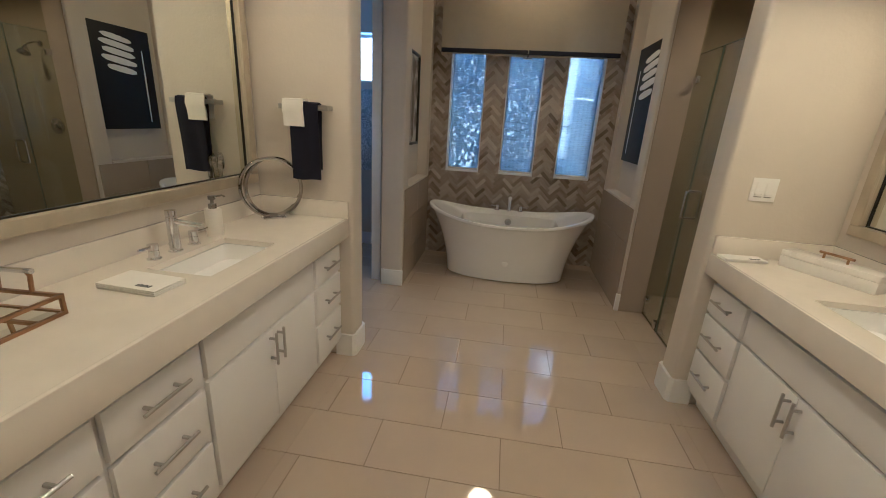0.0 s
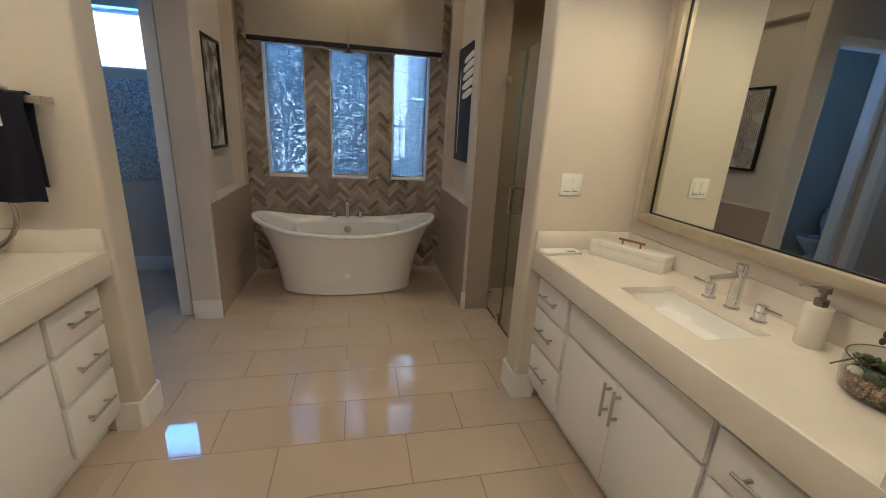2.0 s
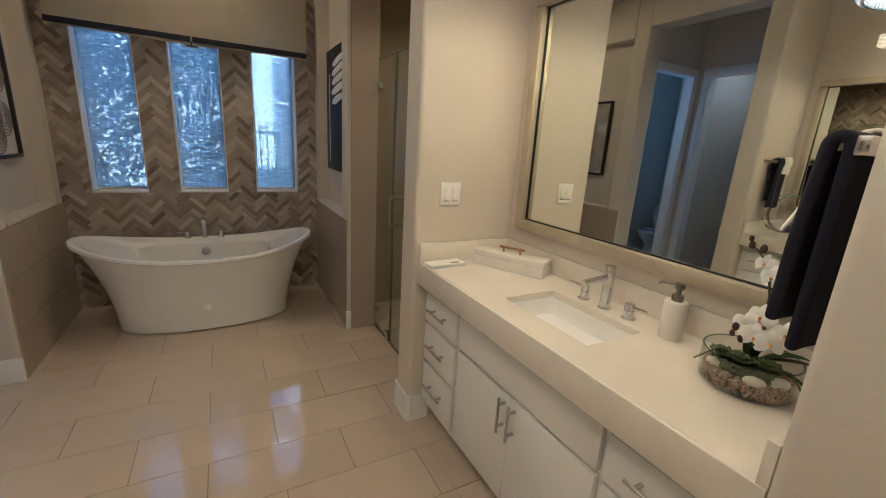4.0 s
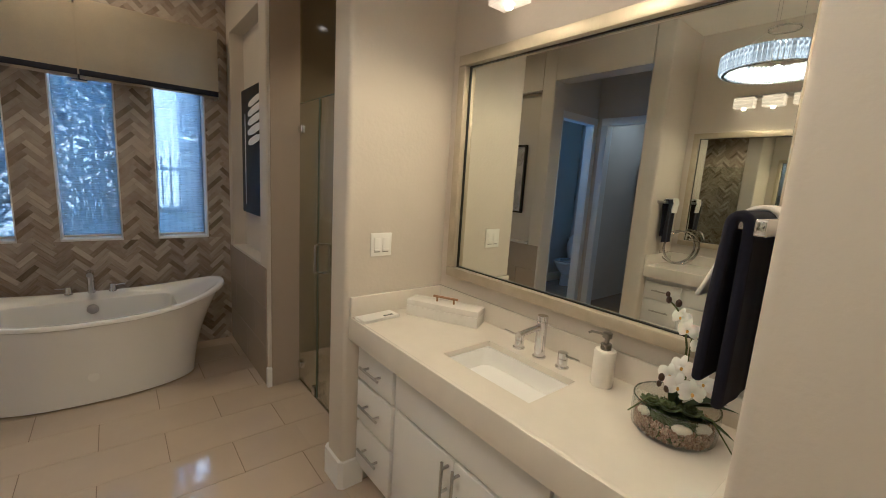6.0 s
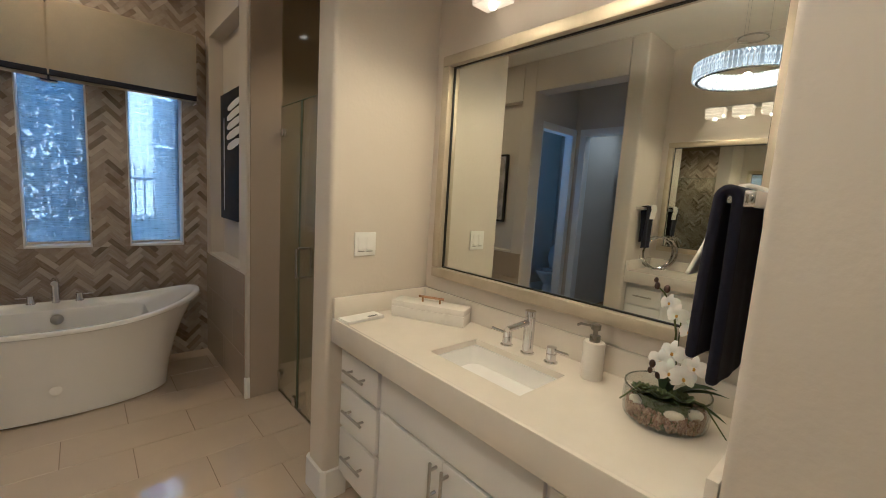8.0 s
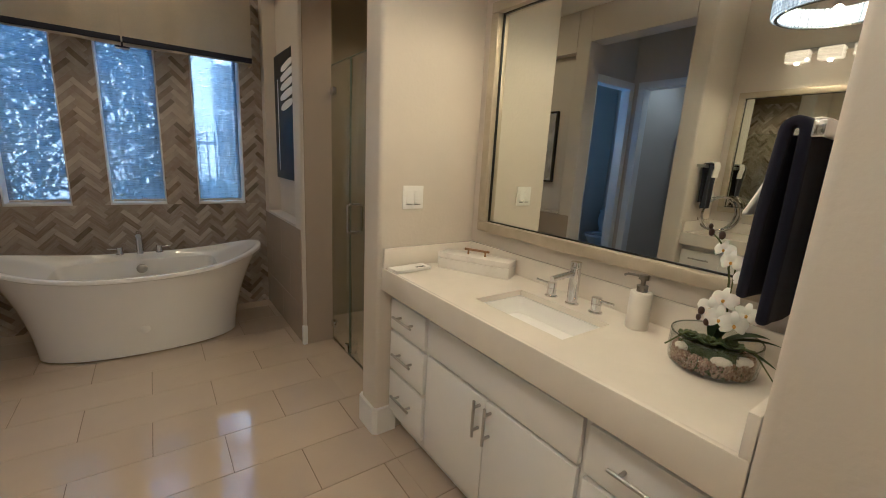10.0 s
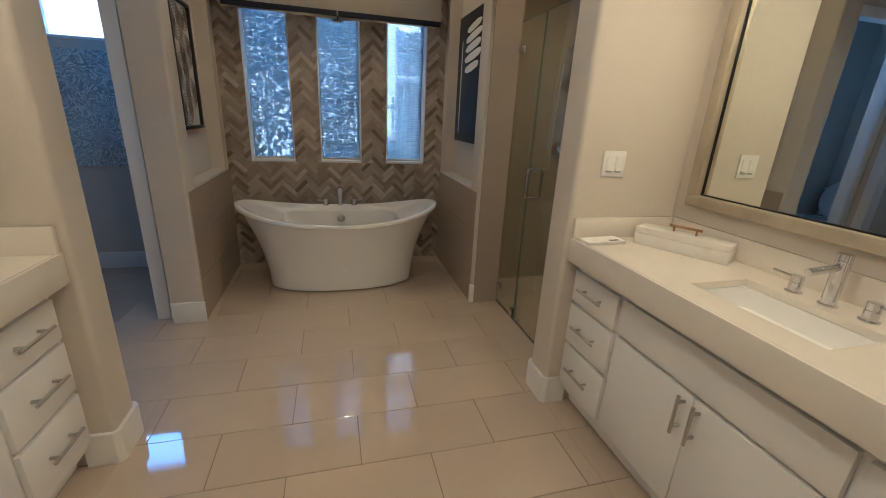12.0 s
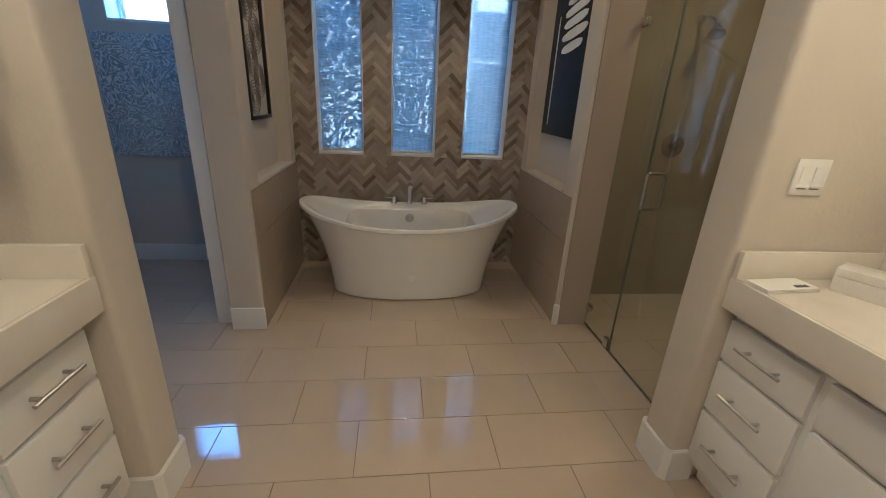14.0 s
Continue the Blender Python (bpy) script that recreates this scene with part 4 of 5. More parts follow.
towel_bar(-1, -0.075, -1, 1.075, 1.355)
drape("hand_towel", -1, 1.125, 1.285, -0.075, -1, -0.385, -0.33, NAVY, "navy terry hand towel folded over the towel bar", 0.0, 0.008)
drape("washcloth", -1, 1.20, 1.315, -0.075, -1, -0.10, -0.09, WHITE_TERRY, "white terry washcloth folded over the towel bar", 0.024, 0.008)
rail = thing("towel_bar", (0, -1.63, 1.543), "chrome double towel bar on the painted wall", "towel bar", "towel bars")
part("bar", box((1.045, 0.022, -0.016), (1.42, 0.044, 0.016), 0.004, 3), CHROME, rail)
part("outer_bar", tube([(1.10, 0.078, 0.0), (1.405, 0.078, 0.0)], 0.008, 12), CHROME, rail)
for x in (1.27, 1.393):
    part("post", box((x - 0.012, 0.0, -0.011), (x + 0.012, 0.083, 0.011), 0.003), CHROME, rail)


def thick_towel(name, x0, x1, inner, outer, z_in, z_out, top, flare, thick, mat, label, seed, skew=0.0):
    """A plush towel over the outer bar; inner and outer are its falls' distances from the wall."""
    rng = random.Random(seed)
    t = thing(name, (0, -1.63, 1.543), label, "towel", "hanging towels")
    prof = [(inner, z_in * (1 - k / 9)) for k in range(9)]
    mid, half = (inner + outer) / 2, (outer - inner) / 2
    prof += [(mid - half * math.cos(math.pi * k / 8), top * math.sin(math.pi * k / 8)) for k in range(9)]
    prof += [(outer + flare * (k / 9) ** 1.3, z_out * k / 9) for k in range(1, 10)]
    n, ph = 22, rng.uniform(0, 6)
    bm = bmesh.new()
    cols = []
    for i in range(n + 1):
        u = i / n
        col = []
        for k, (d, z) in enumerate(prof):
            w = min(1.0, max(0.0, -z * 6))
            side = -1 if d < mid else 1
            col.append(bm.verts.new((x0 + (x1 - x0) * u + 0.02 * w * (u - 0.5) + skew * (k / len(prof) - 0.5), d + side * w * (0.003 * math.sin(6 * u + ph + 3 * z) + 0.001 * math.sin(19 * u + ph)), z + 0.006 * w * math.sin(5 * u + ph))))
        cols.append(col)
    for a_, b_ in zip(cols, cols[1:]):
        for k in range(len(prof) - 1):
            bm.faces.new((a_[k], b_[k], b_[k + 1], a_[k + 1]))
    ob = part("cloth", bm, mat, t)
    so = ob.modifiers.new("thickness", "SOLIDIFY")
    so.thickness, so.offset = thick, 0.0
    be = ob.modifiers.new("rounding", "BEVEL")
    be.width, be.segments, be.limit_method = thick * 0.45, 3, "ANGLE"


thick_towel("hand_towel", 1.085, 1.37, 0.062, 0.094, -0.385, -0.34, 0.018, 0.006, 0.022, NAVY, "navy terry hand towel folded over the towel bar", 3)
thick_towel("washcloth", 1.235, 1.35, 0.047, 0.113, -0.115, -0.165, 0.036, 0.04, 0.010, WHITE_TERRY, "white terry washcloth draped over the navy towel", 5, -0.16)

# ---- chandelier ----


def chandelier():
    c = thing("chandelier", (0, -1.08, CEIL), "round crystal ring chandelier lit and hung on thin cables", "chandelier")
    part("canopy", lathe([(0.0, 0), (0.09, 0), (0.09, -0.02), (0.085, -0.025), (0.0, -0.026)], 28), CHROME, c)
    part("spreader", lathe([(0.071, -0.575), (0.077, -0.575), (0.077, -0.583), (0.071, -0.583), (0.071, -0.575)], 36, cap=False), CHROME, c)
    for k in range(3):
        a = 2.094 * k + 0.4
        part("cable", tube([(0.074 * math.cos(a), 0.074 * math.sin(a), -0.02), (0.074 * math.cos(a), 0.074 * math.sin(a), -0.58), (0.258 * math.cos(a), 0.258 * math.sin(a), -0.715)], 0.0011, 5), NICKEL, c)
    for z in (-0.712, -0.806):
        part("hoop", lathe([(0.246, z), (0.262, z), (0.262, z - 0.006), (0.246, z - 0.006), (0.246, z)], 56, cap=False), CHROME, c)
    ring = [(0.272, 76, 0.0), (0.236, 64, 0.5)]
    for r, n, q in ring:
        for k in range(n):
            a = 2 * math.pi * (k + q) / n
            bm = bmesh.new()
            lo = [bm.verts.new(p) for p in ((-0.006, -0.009, -0.04), (0.006, -0.009, -0.04), (0.009, 0.0, -0.04), (0.006, 0.009, -0.04), (-0.006, 0.009, -0.04))]
            hi = [bm.verts.new(v.co + Vector((0, 0, 0.082))) for v in lo]
            tip = bm.verts.new((0.001, 0, -0.052))
            for i in range(5):
                j = (i + 1) % 5
                bm.faces.new((lo[i], lo[j], hi[j], hi[i]))
                bm.faces.new((lo[j], lo[i], tip))
            bm.faces.new(hi)
            part("crystal", bm, CRYSTAL, c, at=pose(r * math.cos(a), r * math.sin(a), -0.757, 0, 0, math.degrees(a)))


chandelier()

# ---- small things ----


def switch_plate():
    p = thing("light_switch", (1.153, -0.09, 1.268), "white two-gang rocker switch plate on the wall", "light switch")
    part("plate", box((-0.058, -0.006, -0.057), (0.058, 0.001, 0.057), 0.002), WHITE_PLASTIC, p)
    for x in (-0.023, 0.023):
        part("rocker_gap", box((x - 0.0168, -0.0066, -0.0335), (x + 0.0168, -0.0055, 0.0333)), PAPER, p)
        part("rocker", box((x - 0.0165, -0.0085, -0.033), (x + 0.0165, -0.0055, 0.033), 0.001), WHITE_PLASTIC, p)
        # dark strip paints the shadow below the rocker's bottom edge
        part("rocker_slot", box((x - 0.0165, -0.0075, -0.0375), (x + 0.0165, -0.0055, -0.0335)), DARK, p)
        part("rocker_edge", box((x - 0.0165, -0.0135, -0.031), (x + 0.0165, -0.008, -0.022), 0.001), WHITE_PLASTIC, p)


switch_plate()
b = thing("marble_box", (1.385, -0.335, ZT), "white marble lidded box with brass handle on the counter", "box")
b.matrix_basis = pose(1.385, -0.335, ZT, 0, 0, -63)
part("base", box((-0.188, -0.052, 0.0), (0.188, 0.052, 0.0515), 0.003), MARBLE, b)
lid = part("lid", box((-0.188, -0.052, 0.0519), (0.188, 0.052, 0.08), 0.003), MARBLE, b)
bm = tube([(-0.065, 0, 0.105), (0.065, 0, 0.105)], 0.006, 8)
for x in (-0.045, 0.045):
    tube([(x, 0, 0.079), (x, 0, 0.105)], 0.005, 8, bm)
part("handle", bm, BRONZE, lid, "aged brass bar handle")


def napkins(x, y, turn, w, d, h):
    n = thing("guest_towels", pose(x, y, ZT + 0.0005, 0, 0, turn), "stack of folded white paper guest towels on the counter", "napkins", "guest towels")
    for k in range(3):
        part("napkin", box((-w / 2, -d / 2, k * h / 3), (w / 2, d / 2, (k + 0.9) * h / 3), 0.003), PAPER, n)
    for k in range(6):
        part("print_bar", box((w * 0.1 + k * 0.009, -d * 0.36, h), (w * 0.1 + k * 0.009 + 0.006, -d * 0.36 + 0.014 + 0.003 * (k % 2), h + 0.0008)), INK, n)


napkins(1.10, -0.175, 4, 0.20, 0.085, 0.014)
napkins(-1.265, -1.215, -3, 0.225, 0.125, 0.02)


def ring_sculpture():
    r = thing("ring_sculpture", pose(-1.37, -0.24, ZT, 0, 0, 47), "polished nickel double-ring sculpture standing on the counter", "sculpture")
    for i, (dx, dy, tilt, R) in enumerate(((0.0, 0.0, 0, 0.162), (0.026, 0.045, 9, 0.160))):
        bm = bmesh.new()
        n = 48
        rows = []
        for k in range(n):
            a = 2 * math.pi * k / n
            wob = 1 + 0.02 * math.sin(2 * a + i)
            sec = [(-0.009, -0.0075), (0.009, -0.0075), (0.0125, 0.0), (0.009, 0.0075), (-0.009, 0.0075), (-0.0125, 0.0)]
            rows.append([bm.verts.new(((R * wob + q) * math.sin(a), p, R + 0.0085 - (R * wob + q) * math.cos(a) * 0.985)) for p, q in sec])
        for k in range(n):
            a, c = rows[k], rows[(k + 1) % n]
            for j in range(6):
                bm.faces.new((a[j], a[(j + 1) % 6], c[(j + 1) % 6], c[j]))
        part("ring", bm, POLISHED, r, at=pose(dx, dy, 0.003, 0, 0, tilt))
    part("foot", box((-0.06, -0.03, 0.0), (0.06, 0.03, 0.012), 0.004), CHROME, r)


ring_sculpture()


def brass_caddy():
    c = thing("brass_tray", pose(-1.425, -1.55, ZT, 0, 0, 4), "aged brass open-frame glass tray with handle on the counter", "tray")
    w, d, h = 0.135, 0.105, 0.056
    for z in (0.005, h):
        bm = bmesh.new()
        for a, b_ in (((-w, -d), (w, -d)), ((w, -d), (w, d)), ((w, d), (-w, d)), ((-w, d), (-w, -d))):
            add_box(bm, (min(a[0], b_[0]) - 0.005, min(a[1], b_[1]) - 0.005, z - 0.005), (max(a[0], b_[0]) + 0.005, max(a[1], b_[1]) + 0.005, z + 0.005))
        part("rim", bm, BRONZE, c)
    for x in (-w, w):
        for y in (-d, d):
            part("upright", box((x - 0.005, y - 0.005, 0), (x + 0.005, y + 0.005, h), 0.001), BRONZE, c)
    part("base_glass", box((-w, -d, 0.004), (w, d, 0.007)), MIRROR, c)
    for x in (-0.05, 0.05):
        part("handle_post", tube([(x, d, h), (x, d + 0.005, h + 0.05), (x, d, h + 0.062)], 0.006, 8), BRONZE, c)
    part("handle", tube([(-0.065, d, h + 0.066), (0.065, d, h + 0.066)], 0.008, 10), CHROME, c, "nickel handle bar")


brass_caddy()


def orchid():
    o = thing("potted_orchid", (1.357, -1.41, ZT), "white orchid in a clear glass bowl of gravel and moss", "plant")
    R = 0.108
    g = part("bowl", lathe([(0.0, 0.001), (R - 0.01, 0.001), (R, 0.01), (R + 0.004, 0.05), (R + 0.003, 0.094), (R - 0.001, 0.094), (R - 0.0005, 0.05), (R - 0.006, 0.012), (0.0, 0.006)], 40, cap=False), BOWL_GLASS, o, "clear glass bowl")
    part("rim", tube([((R + 0.001) * math.cos(a * 0.1309), (R + 0.001) * math.sin(a * 0.1309), 0.094) for a in range(48)], 0.0022, 8, closed=True), RIM_GLASS, g)
    rng = random.Random(11)
    bm = bmesh.new()
    for k in range(1300):
        r, a = (R - 0.012) * math.sqrt(rng.random()) if k % 3 == 0 else R - 0.011, rng.uniform(0, 6.28)
        z = 0.043 + rng.uniform(-0.004, 0.004) if k % 3 == 0 else rng.uniform(0.009, 0.047)
        q = rng.uniform(0.003, 0.0065)
        bmesh.ops.create_icosphere(bm, subdivisions=1, radius=q, matrix=Matrix.Translation((r * math.cos(a), r * math.sin(a), z)) @ Euler((rng.random() * 3, rng.random() * 3, 0)).to_matrix().to_4x4() @ Matrix.Diagonal((1.3, 0.9, 0.7, 1)))
    tagged(part("gravel", bm, GRAVEL, o, "brown gravel"), kind="stuff")
    part("soil", lathe([(0.0, 0.009), (R - 0.016, 0.009), (R - 0.016, 0.036), (0.0, 0.038)], 30), MOSS, o)
    for a, q in ((3.75, 0.020), (4.55, 0.021), (2.3, 0.018)):
        bm = bmesh.new()
        bmesh.ops.create_icosphere(bm, subdivisions=2, radius=q, matrix=Matrix.Diagonal((1.3, 1, 0.65, 1)))
        part("pebble", bm, PEBBLE, o, at=pose(0.080 * math.cos(a), 0.080 * math.sin(a), 0.050, 0, 0, math.degrees(a) + 90))
    for cx, cy, rad in ((-0.01, 0.02, 0.06), (0.02, -0.02, 0.05), (-0.03, -0.03, 0.045)):
        bm = bmesh.new()
        for k in range(220):
            a, e = rng.uniform(0, 6.28), rng.uniform(0.1, 1.5)
            p0 = Vector((rad * math.cos(a) * math.cos(e), rad * math.sin(a) * math.cos(e), 0.55 * rad * math.sin(e)))
            q = 0.008
            t1, t2 = Vector((rng.uniform(-q, q), rng.uniform(-q, q), rng.uniform(-q, q))), Vector((rng.uniform(-q, q), rng.uniform(-q, q), rng.uniform(0, q)))
            bm.faces.new([bm.verts.new(p0), bm.verts.new(p0 + t1), bm.verts.new(p0 + t2)])
        bmesh.ops.create_icosphere(bm, subdivisions=2, radius=rad * 0.95, matrix=Matrix.Diagonal((1, 1, 0.5, 1)))
        part("moss_clump", bm, MOSS, o, at=pose(cx, cy, 0.048))
    for cx, cy in ((-0.045, 0.0), (-0.02, -0.045), (-0.05, 0.045)):
        bm = bmesh.new()
        for ringn, (cnt, l, tilt) in enumerate(((9, 0.036, 0.5), (7, 0.028, 0.9), (5, 0.018, 1.25))):
            for k in range(cnt):
                a = 6.283 * (k + 0.5 * ringn) / cnt
                m = Euler((0, -tilt, a), "XYZ").to_matrix().to_4x4()
                bmesh.ops.create_icosphere(bm, subdivisions=1, radius=1.0, matrix=m @ Matrix.Translation((l * 0.55, 0, 0)) @ Matrix.Diagonal((l * 0.55, l * 0.3, 0.004, 1)))
        part("succulent", bm, SUCCULENT, o, at=pose(cx, cy, 0.076))

    def leaf(base, direction, length, width, droop, mat=ORCHID_LEAF, name="leaf"):
        bm = bmesh.new()
        d = Vector(direction).normalized()
        side = d.cross(Vector((0, 0, 1))).normalized()
        rows = []
        for k in range(9):
            u = k / 8
            c = Vector(base) + d * length * u + Vector((0, 0, -droop * u * u))
            w = width * math.sin(math.pi * min(1, 0.12 + 0.88 * u)) ** 0.7 + 0.001
            rows.append([bm.verts.new(c - side * w), bm.verts.new(c - Vector((0, 0, w * 0.35))), bm.verts.new(c + side * w)])
        for a, b_ in zip(rows, rows[1:]):
            for j in range(2):
                bm.faces.new((a[j], a[j + 1], b_[j + 1], b_[j]))
        bmesh.ops.solidify(bm, geom=bm.faces[:], thickness=0.0015)
        part(name, bm, mat, o)
    leaf((0.01, -0.01, 0.075), (0.3, -0.5, 0.55), 0.15, 0.016, 0.07)
    leaf((0.01, -0.01, 0.075), (0.5, -0.8, 0.5), 0.16, 0.010, 0.06)
    leaf((0.0, -0.01, 0.075), (-0.25, -0.9, 0.35), 0.16, 0.009, 0.06)
    leaf((0.0, 0.0, 0.075), (-0.1, -0.3, 1.0), 0.14, 0.022, 0.02)
    leaf((0.01, 0.01, 0.075), (0.35, 0.1, 1.0), 0.13, 0.02, 0.02)
    part("root", tube([(0.02, 0.0, 0.07), (-0.06, 0.05, 0.10), (-0.125, 0.075, 0.068)], [0.004, 0.003, 0.002], 6), STEM, o)
    part("root", tube([(0.0, -0.03, 0.08), (-0.03, -0.10, 0.095), (-0.04, -0.16, 0.03)], [0.003, 0.0025, 0.0015], 6), STEM, o)
    st = [(0.0, 0.0, 0.06), (0.008, -0.004, 0.16), (0.012, 0.0, 0.25), (0.012, 0.015, 0.32), (0.0, 0.04, 0.36), (-0.012, 0.056, 0.378)]
    part("stem", tube(st, [0.004, 0.0035, 0.003, 0.003, 0.0025, 0.002], 8), STEM, o)
    part("stem", tube([(0.005, -0.005, 0.06), (0.005, -0.012, 0.15), (-0.005, -0.015, 0.185), (-0.045, 0.02, 0.17)], [0.004, 0.003, 0.003, 0.002], 8), STEM, o)
    part("stake", tube([(0.01, -0.01, 0.05), (0.012, -0.008, 0.30)], 0.002, 6), STEM, o)

    def flower(at, aim, size):
        fl = part("flower", bmesh.new(), PETAL, o, at=look(at, Vector(at) + Vector(aim)))
        bm = bmesh.new()
        for k, (ang, l, w) in enumerate(((90, 1, 0.55), (215, 0.95, 0.5), (325, 0.95, 0.55), (15, 1.0, 1.05), (165, 1.0, 1.05))):
            m = Euler((0, 0, radians(ang))).to_matrix().to_4x4()
            rows = []
            for i in range(6):
                u = i / 5
                ww = size * w * 0.5 * math.sin(math.pi * (0.08 + 0.84 * u)) ** 0.6
                zc = -0.006 * math.sin(u * 3) + 0.2 * size * u * u + 0.0012 * (k > 2)
                rows.append([bm.verts.new(m @ Vector((size * l * u, j * ww, zc + 0.12 * ww * abs(j)))) for j in (-1, 0, 1)])
            for a, b_ in zip(rows, rows[1:]):
                for j in range(2):
                    bm.faces.new((a[j], a[j + 1], b_[j + 1], b_[j]))
        for f_ in bm.faces:
            f_.smooth = True
        bm.to_mesh(fl.data)
        bm.free()
        bm = bmesh.new()
        bmesh.ops.create_icosphere(bm, subdivisions=1, radius=size * 0.16, matrix=Matrix.Diagonal((0.8, 1.1, 0.9, 1)))
        part("lip", bm, THROAT, fl, at=pose(0, -size * 0.12, -0.004))

    A = (-0.85, -0.25, 0.15)
    for at, sz in (((-0.042, 0.012, 0.178), 0.034), ((-0.052, -0.016, 0.158), 0.037), ((-0.044, -0.048, 0.152), 0.036), ((-0.034, -0.012, 0.208), 0.034), ((-0.026, -0.066, 0.182), 0.032), ((-0.002, 0.022, 0.335), 0.027), ((-0.012, -0.004, 0.308), 0.031), ((-0.004, -0.036, 0.268), 0.028)):
        flower(at, (A[0] + random.uniform(-0.3, 0.3), A[1] + random.uniform(-0.5, 0.4), A[2] + random.uniform(-0.2, 0.2)), sz)
    for at, q in (((-0.012, 0.056, 0.378), 0.009), ((0.0, 0.034, 0.372), 0.010), ((-0.014, 0.06, 0.394), 0.007), ((-0.055, 0.028, 0.168), 0.010), ((-0.06, 0.03, 0.15), 0.008), ((-0.055, 0.01, 0.142), 0.010)):
        bm = bmesh.new()
        bmesh.ops.create_icosphere(bm, subdivisions=2, radius=q, matrix=Matrix.Diagonal((0.85, 0.85, 1.2, 1)))
        part("bud", bm, BUD, o, at=pose(*at))


orchid()

# ---- toilet room things ----
t = thing("toilet", (-3.38, 2.02, 0), "white two-piece toilet with its lid raised", "toilet")
part("tank", box((0.0, -0.20, 0.37), (0.18, 0.20, 0.74), 0.02, 3), PORCELAIN, t)
part("tank_lid", box((-0.005, -0.21, 0.742), (0.195, 0.21, 0.775), 0.01, 2), PORCELAIN, t)
bm = bmesh.new()
prev = None
for z, a, b_, cx in ((0, 0.22, 0.11, 0.36), (0.18, 0.20, 0.10, 0.36), (0.30, 0.25, 0.16, 0.42), (0.385, 0.28, 0.19, 0.45), (0.395, 0.27, 0.18, 0.45), (0.37, 0.20, 0.12, 0.45), (0.25, 0.12, 0.08, 0.43)):
    ring = [bm.verts.new((cx + a * math.cos(6.2832 * i / 32), b_ * math.sin(6.2832 * i / 32), z)) for i in range(32)]
    if prev:
        for i in range(32):
            bm.faces.new((prev[i], prev[(i + 1) % 32], ring[(i + 1) % 32], ring[i]))
    prev = ring
bm.faces.new(prev)
part("bowl", bm, PORCELAIN, t)
bm = bmesh.new()
rows = []
for q, dz in ((1.0, 0.0), (1.0, 0.02), (0.62, 0.02), (0.62, 0.0)):
    rows.append([bm.verts.new((0.45 + 0.28 * q * math.cos(6.2832 * i / 32), 0.19 * q * math.sin(6.2832 * i / 32), 0.398 + dz)) for i in range(32)])
for a, b_ in zip(rows, rows[1:] + rows[:1]):
    for i in range(32):
        bm.faces.new((a[i], a[(i + 1) % 32], b_[(i + 1) % 32], b_[i]))
part("seat", bm, PORCELAIN, t)
part("seat_lid", lathe([(0.0, 0), (0.19, 0.0), (0.192, 0.01), (0.18, 0.018), (0.0, 0.02)], 32), PORCELAIN, t, "raised lid", Matrix.Translation((0.22, 0, 0.64)) @ Euler((0, radians(80), 0)).to_matrix().to_4x4() @ Matrix.Diagonal((1.25, 1, 1, 1)))
p = thing("squiggle_painting", (-1.90, T_B, 1.345), "grey textured canvas with white looping lines on the wall", "painting")
part("canvas", box((-0.44, -0.042, -0.44), (0.44, -0.03, 0.44), 0.004), SQUIGGLE, p)
part("stretcher", box((-0.435, -0.03, -0.435), (0.435, -0.001, 0.435), 0.002), PAPER, p)
cab = thing("closet_shelf", (-3.40, 0.65, 1.75), "pale wall cabinet high in the side room", "cabinet")
part("body", box((0.0, -0.35, 0.0), (0.32, 0.35, 0.7), 0.004), CABINET, cab)

# ---- tiles ----
TW, TH, G = 0.61, 0.305, 0.0028


def slab(lx, ly, h=0.009):
    """One shared tile mesh, its top face at zero height."""
    bm = bmesh.new()
    b = 0.0012
    lo = [bm.verts.new((x, y, -h)) for x, y in ((-lx / 2, -ly / 2), (lx / 2, -ly / 2), (lx / 2, ly / 2), (-lx / 2, ly / 2))]
    md = [bm.verts.new((v.co.x, v.co.y, -b)) for v in lo]
    hi = [bm.verts.new((v.co.x - math.copysign(b, v.co.x), v.co.y - math.copysign(b, v.co.y), 0)) for v in lo]
    for a, c in ((lo, md), (md, hi)):
        for i in range(4):
            bm.faces.new((a[i], a[(i + 1) % 4], c[(i + 1) % 4], c[i]))
    bm.faces.new(hi)
    me = bpy.data.meshes.new("tile")
    bmesh.ops.recalc_face_normals(bm, faces=bm.faces)
    bm.to_mesh(me)
    bm.free()
    return me


def lay(mesh, mat, parent, m, name="tile"):
    if not mesh.materials:
        mesh.materials.append(mat)
    ob = new(name, mesh)
    ob.parent = parent
    ob.matrix_basis = m
    return ob


AREAS = [(-0.985, 0.985, -3.6, BACK), (0.97, 1.195, 0.085, 1.15), (-2.15, -0.97, 0.085, 1.26), (-3.4, -1.19, 1.24, T_B), (-1.14, -0.985, -2.2, -0.08), (0.985, 1.14, -1.63, -0.09), (1.195, 2.75, 0.085, 1.60)]
cache = {}
rng = random.Random(2)
for j in range(-12, 8):
    shift = 0.0 if j % 2 else TH
    for i in range(-7, 6):
        x0, y0 = i * TW + shift, j * TH
        for ax, bx, ay, by in AREAS:
            a, b, c, d = max(x0 + G / 2, ax), min(x0 + TW - G / 2, bx), max(y0 + G / 2, ay), min(y0 + TH - G / 2, by)
            if b - a < 0.01 or d - c < 0.01:
                continue
            key = (round(b - a, 4), round(d - c, 4))
            if key not in cache:
                cache[key] = slab(*key)
            tilt = pose((a + b) / 2, (c + d) / 2, rng.uniform(-0.0004, 0.0), rng.uniform(-0.05, 0.05), rng.uniform(-0.05, 0.05), 0)
            lay(cache[key], FLOOR_TILE, floor, tilt)
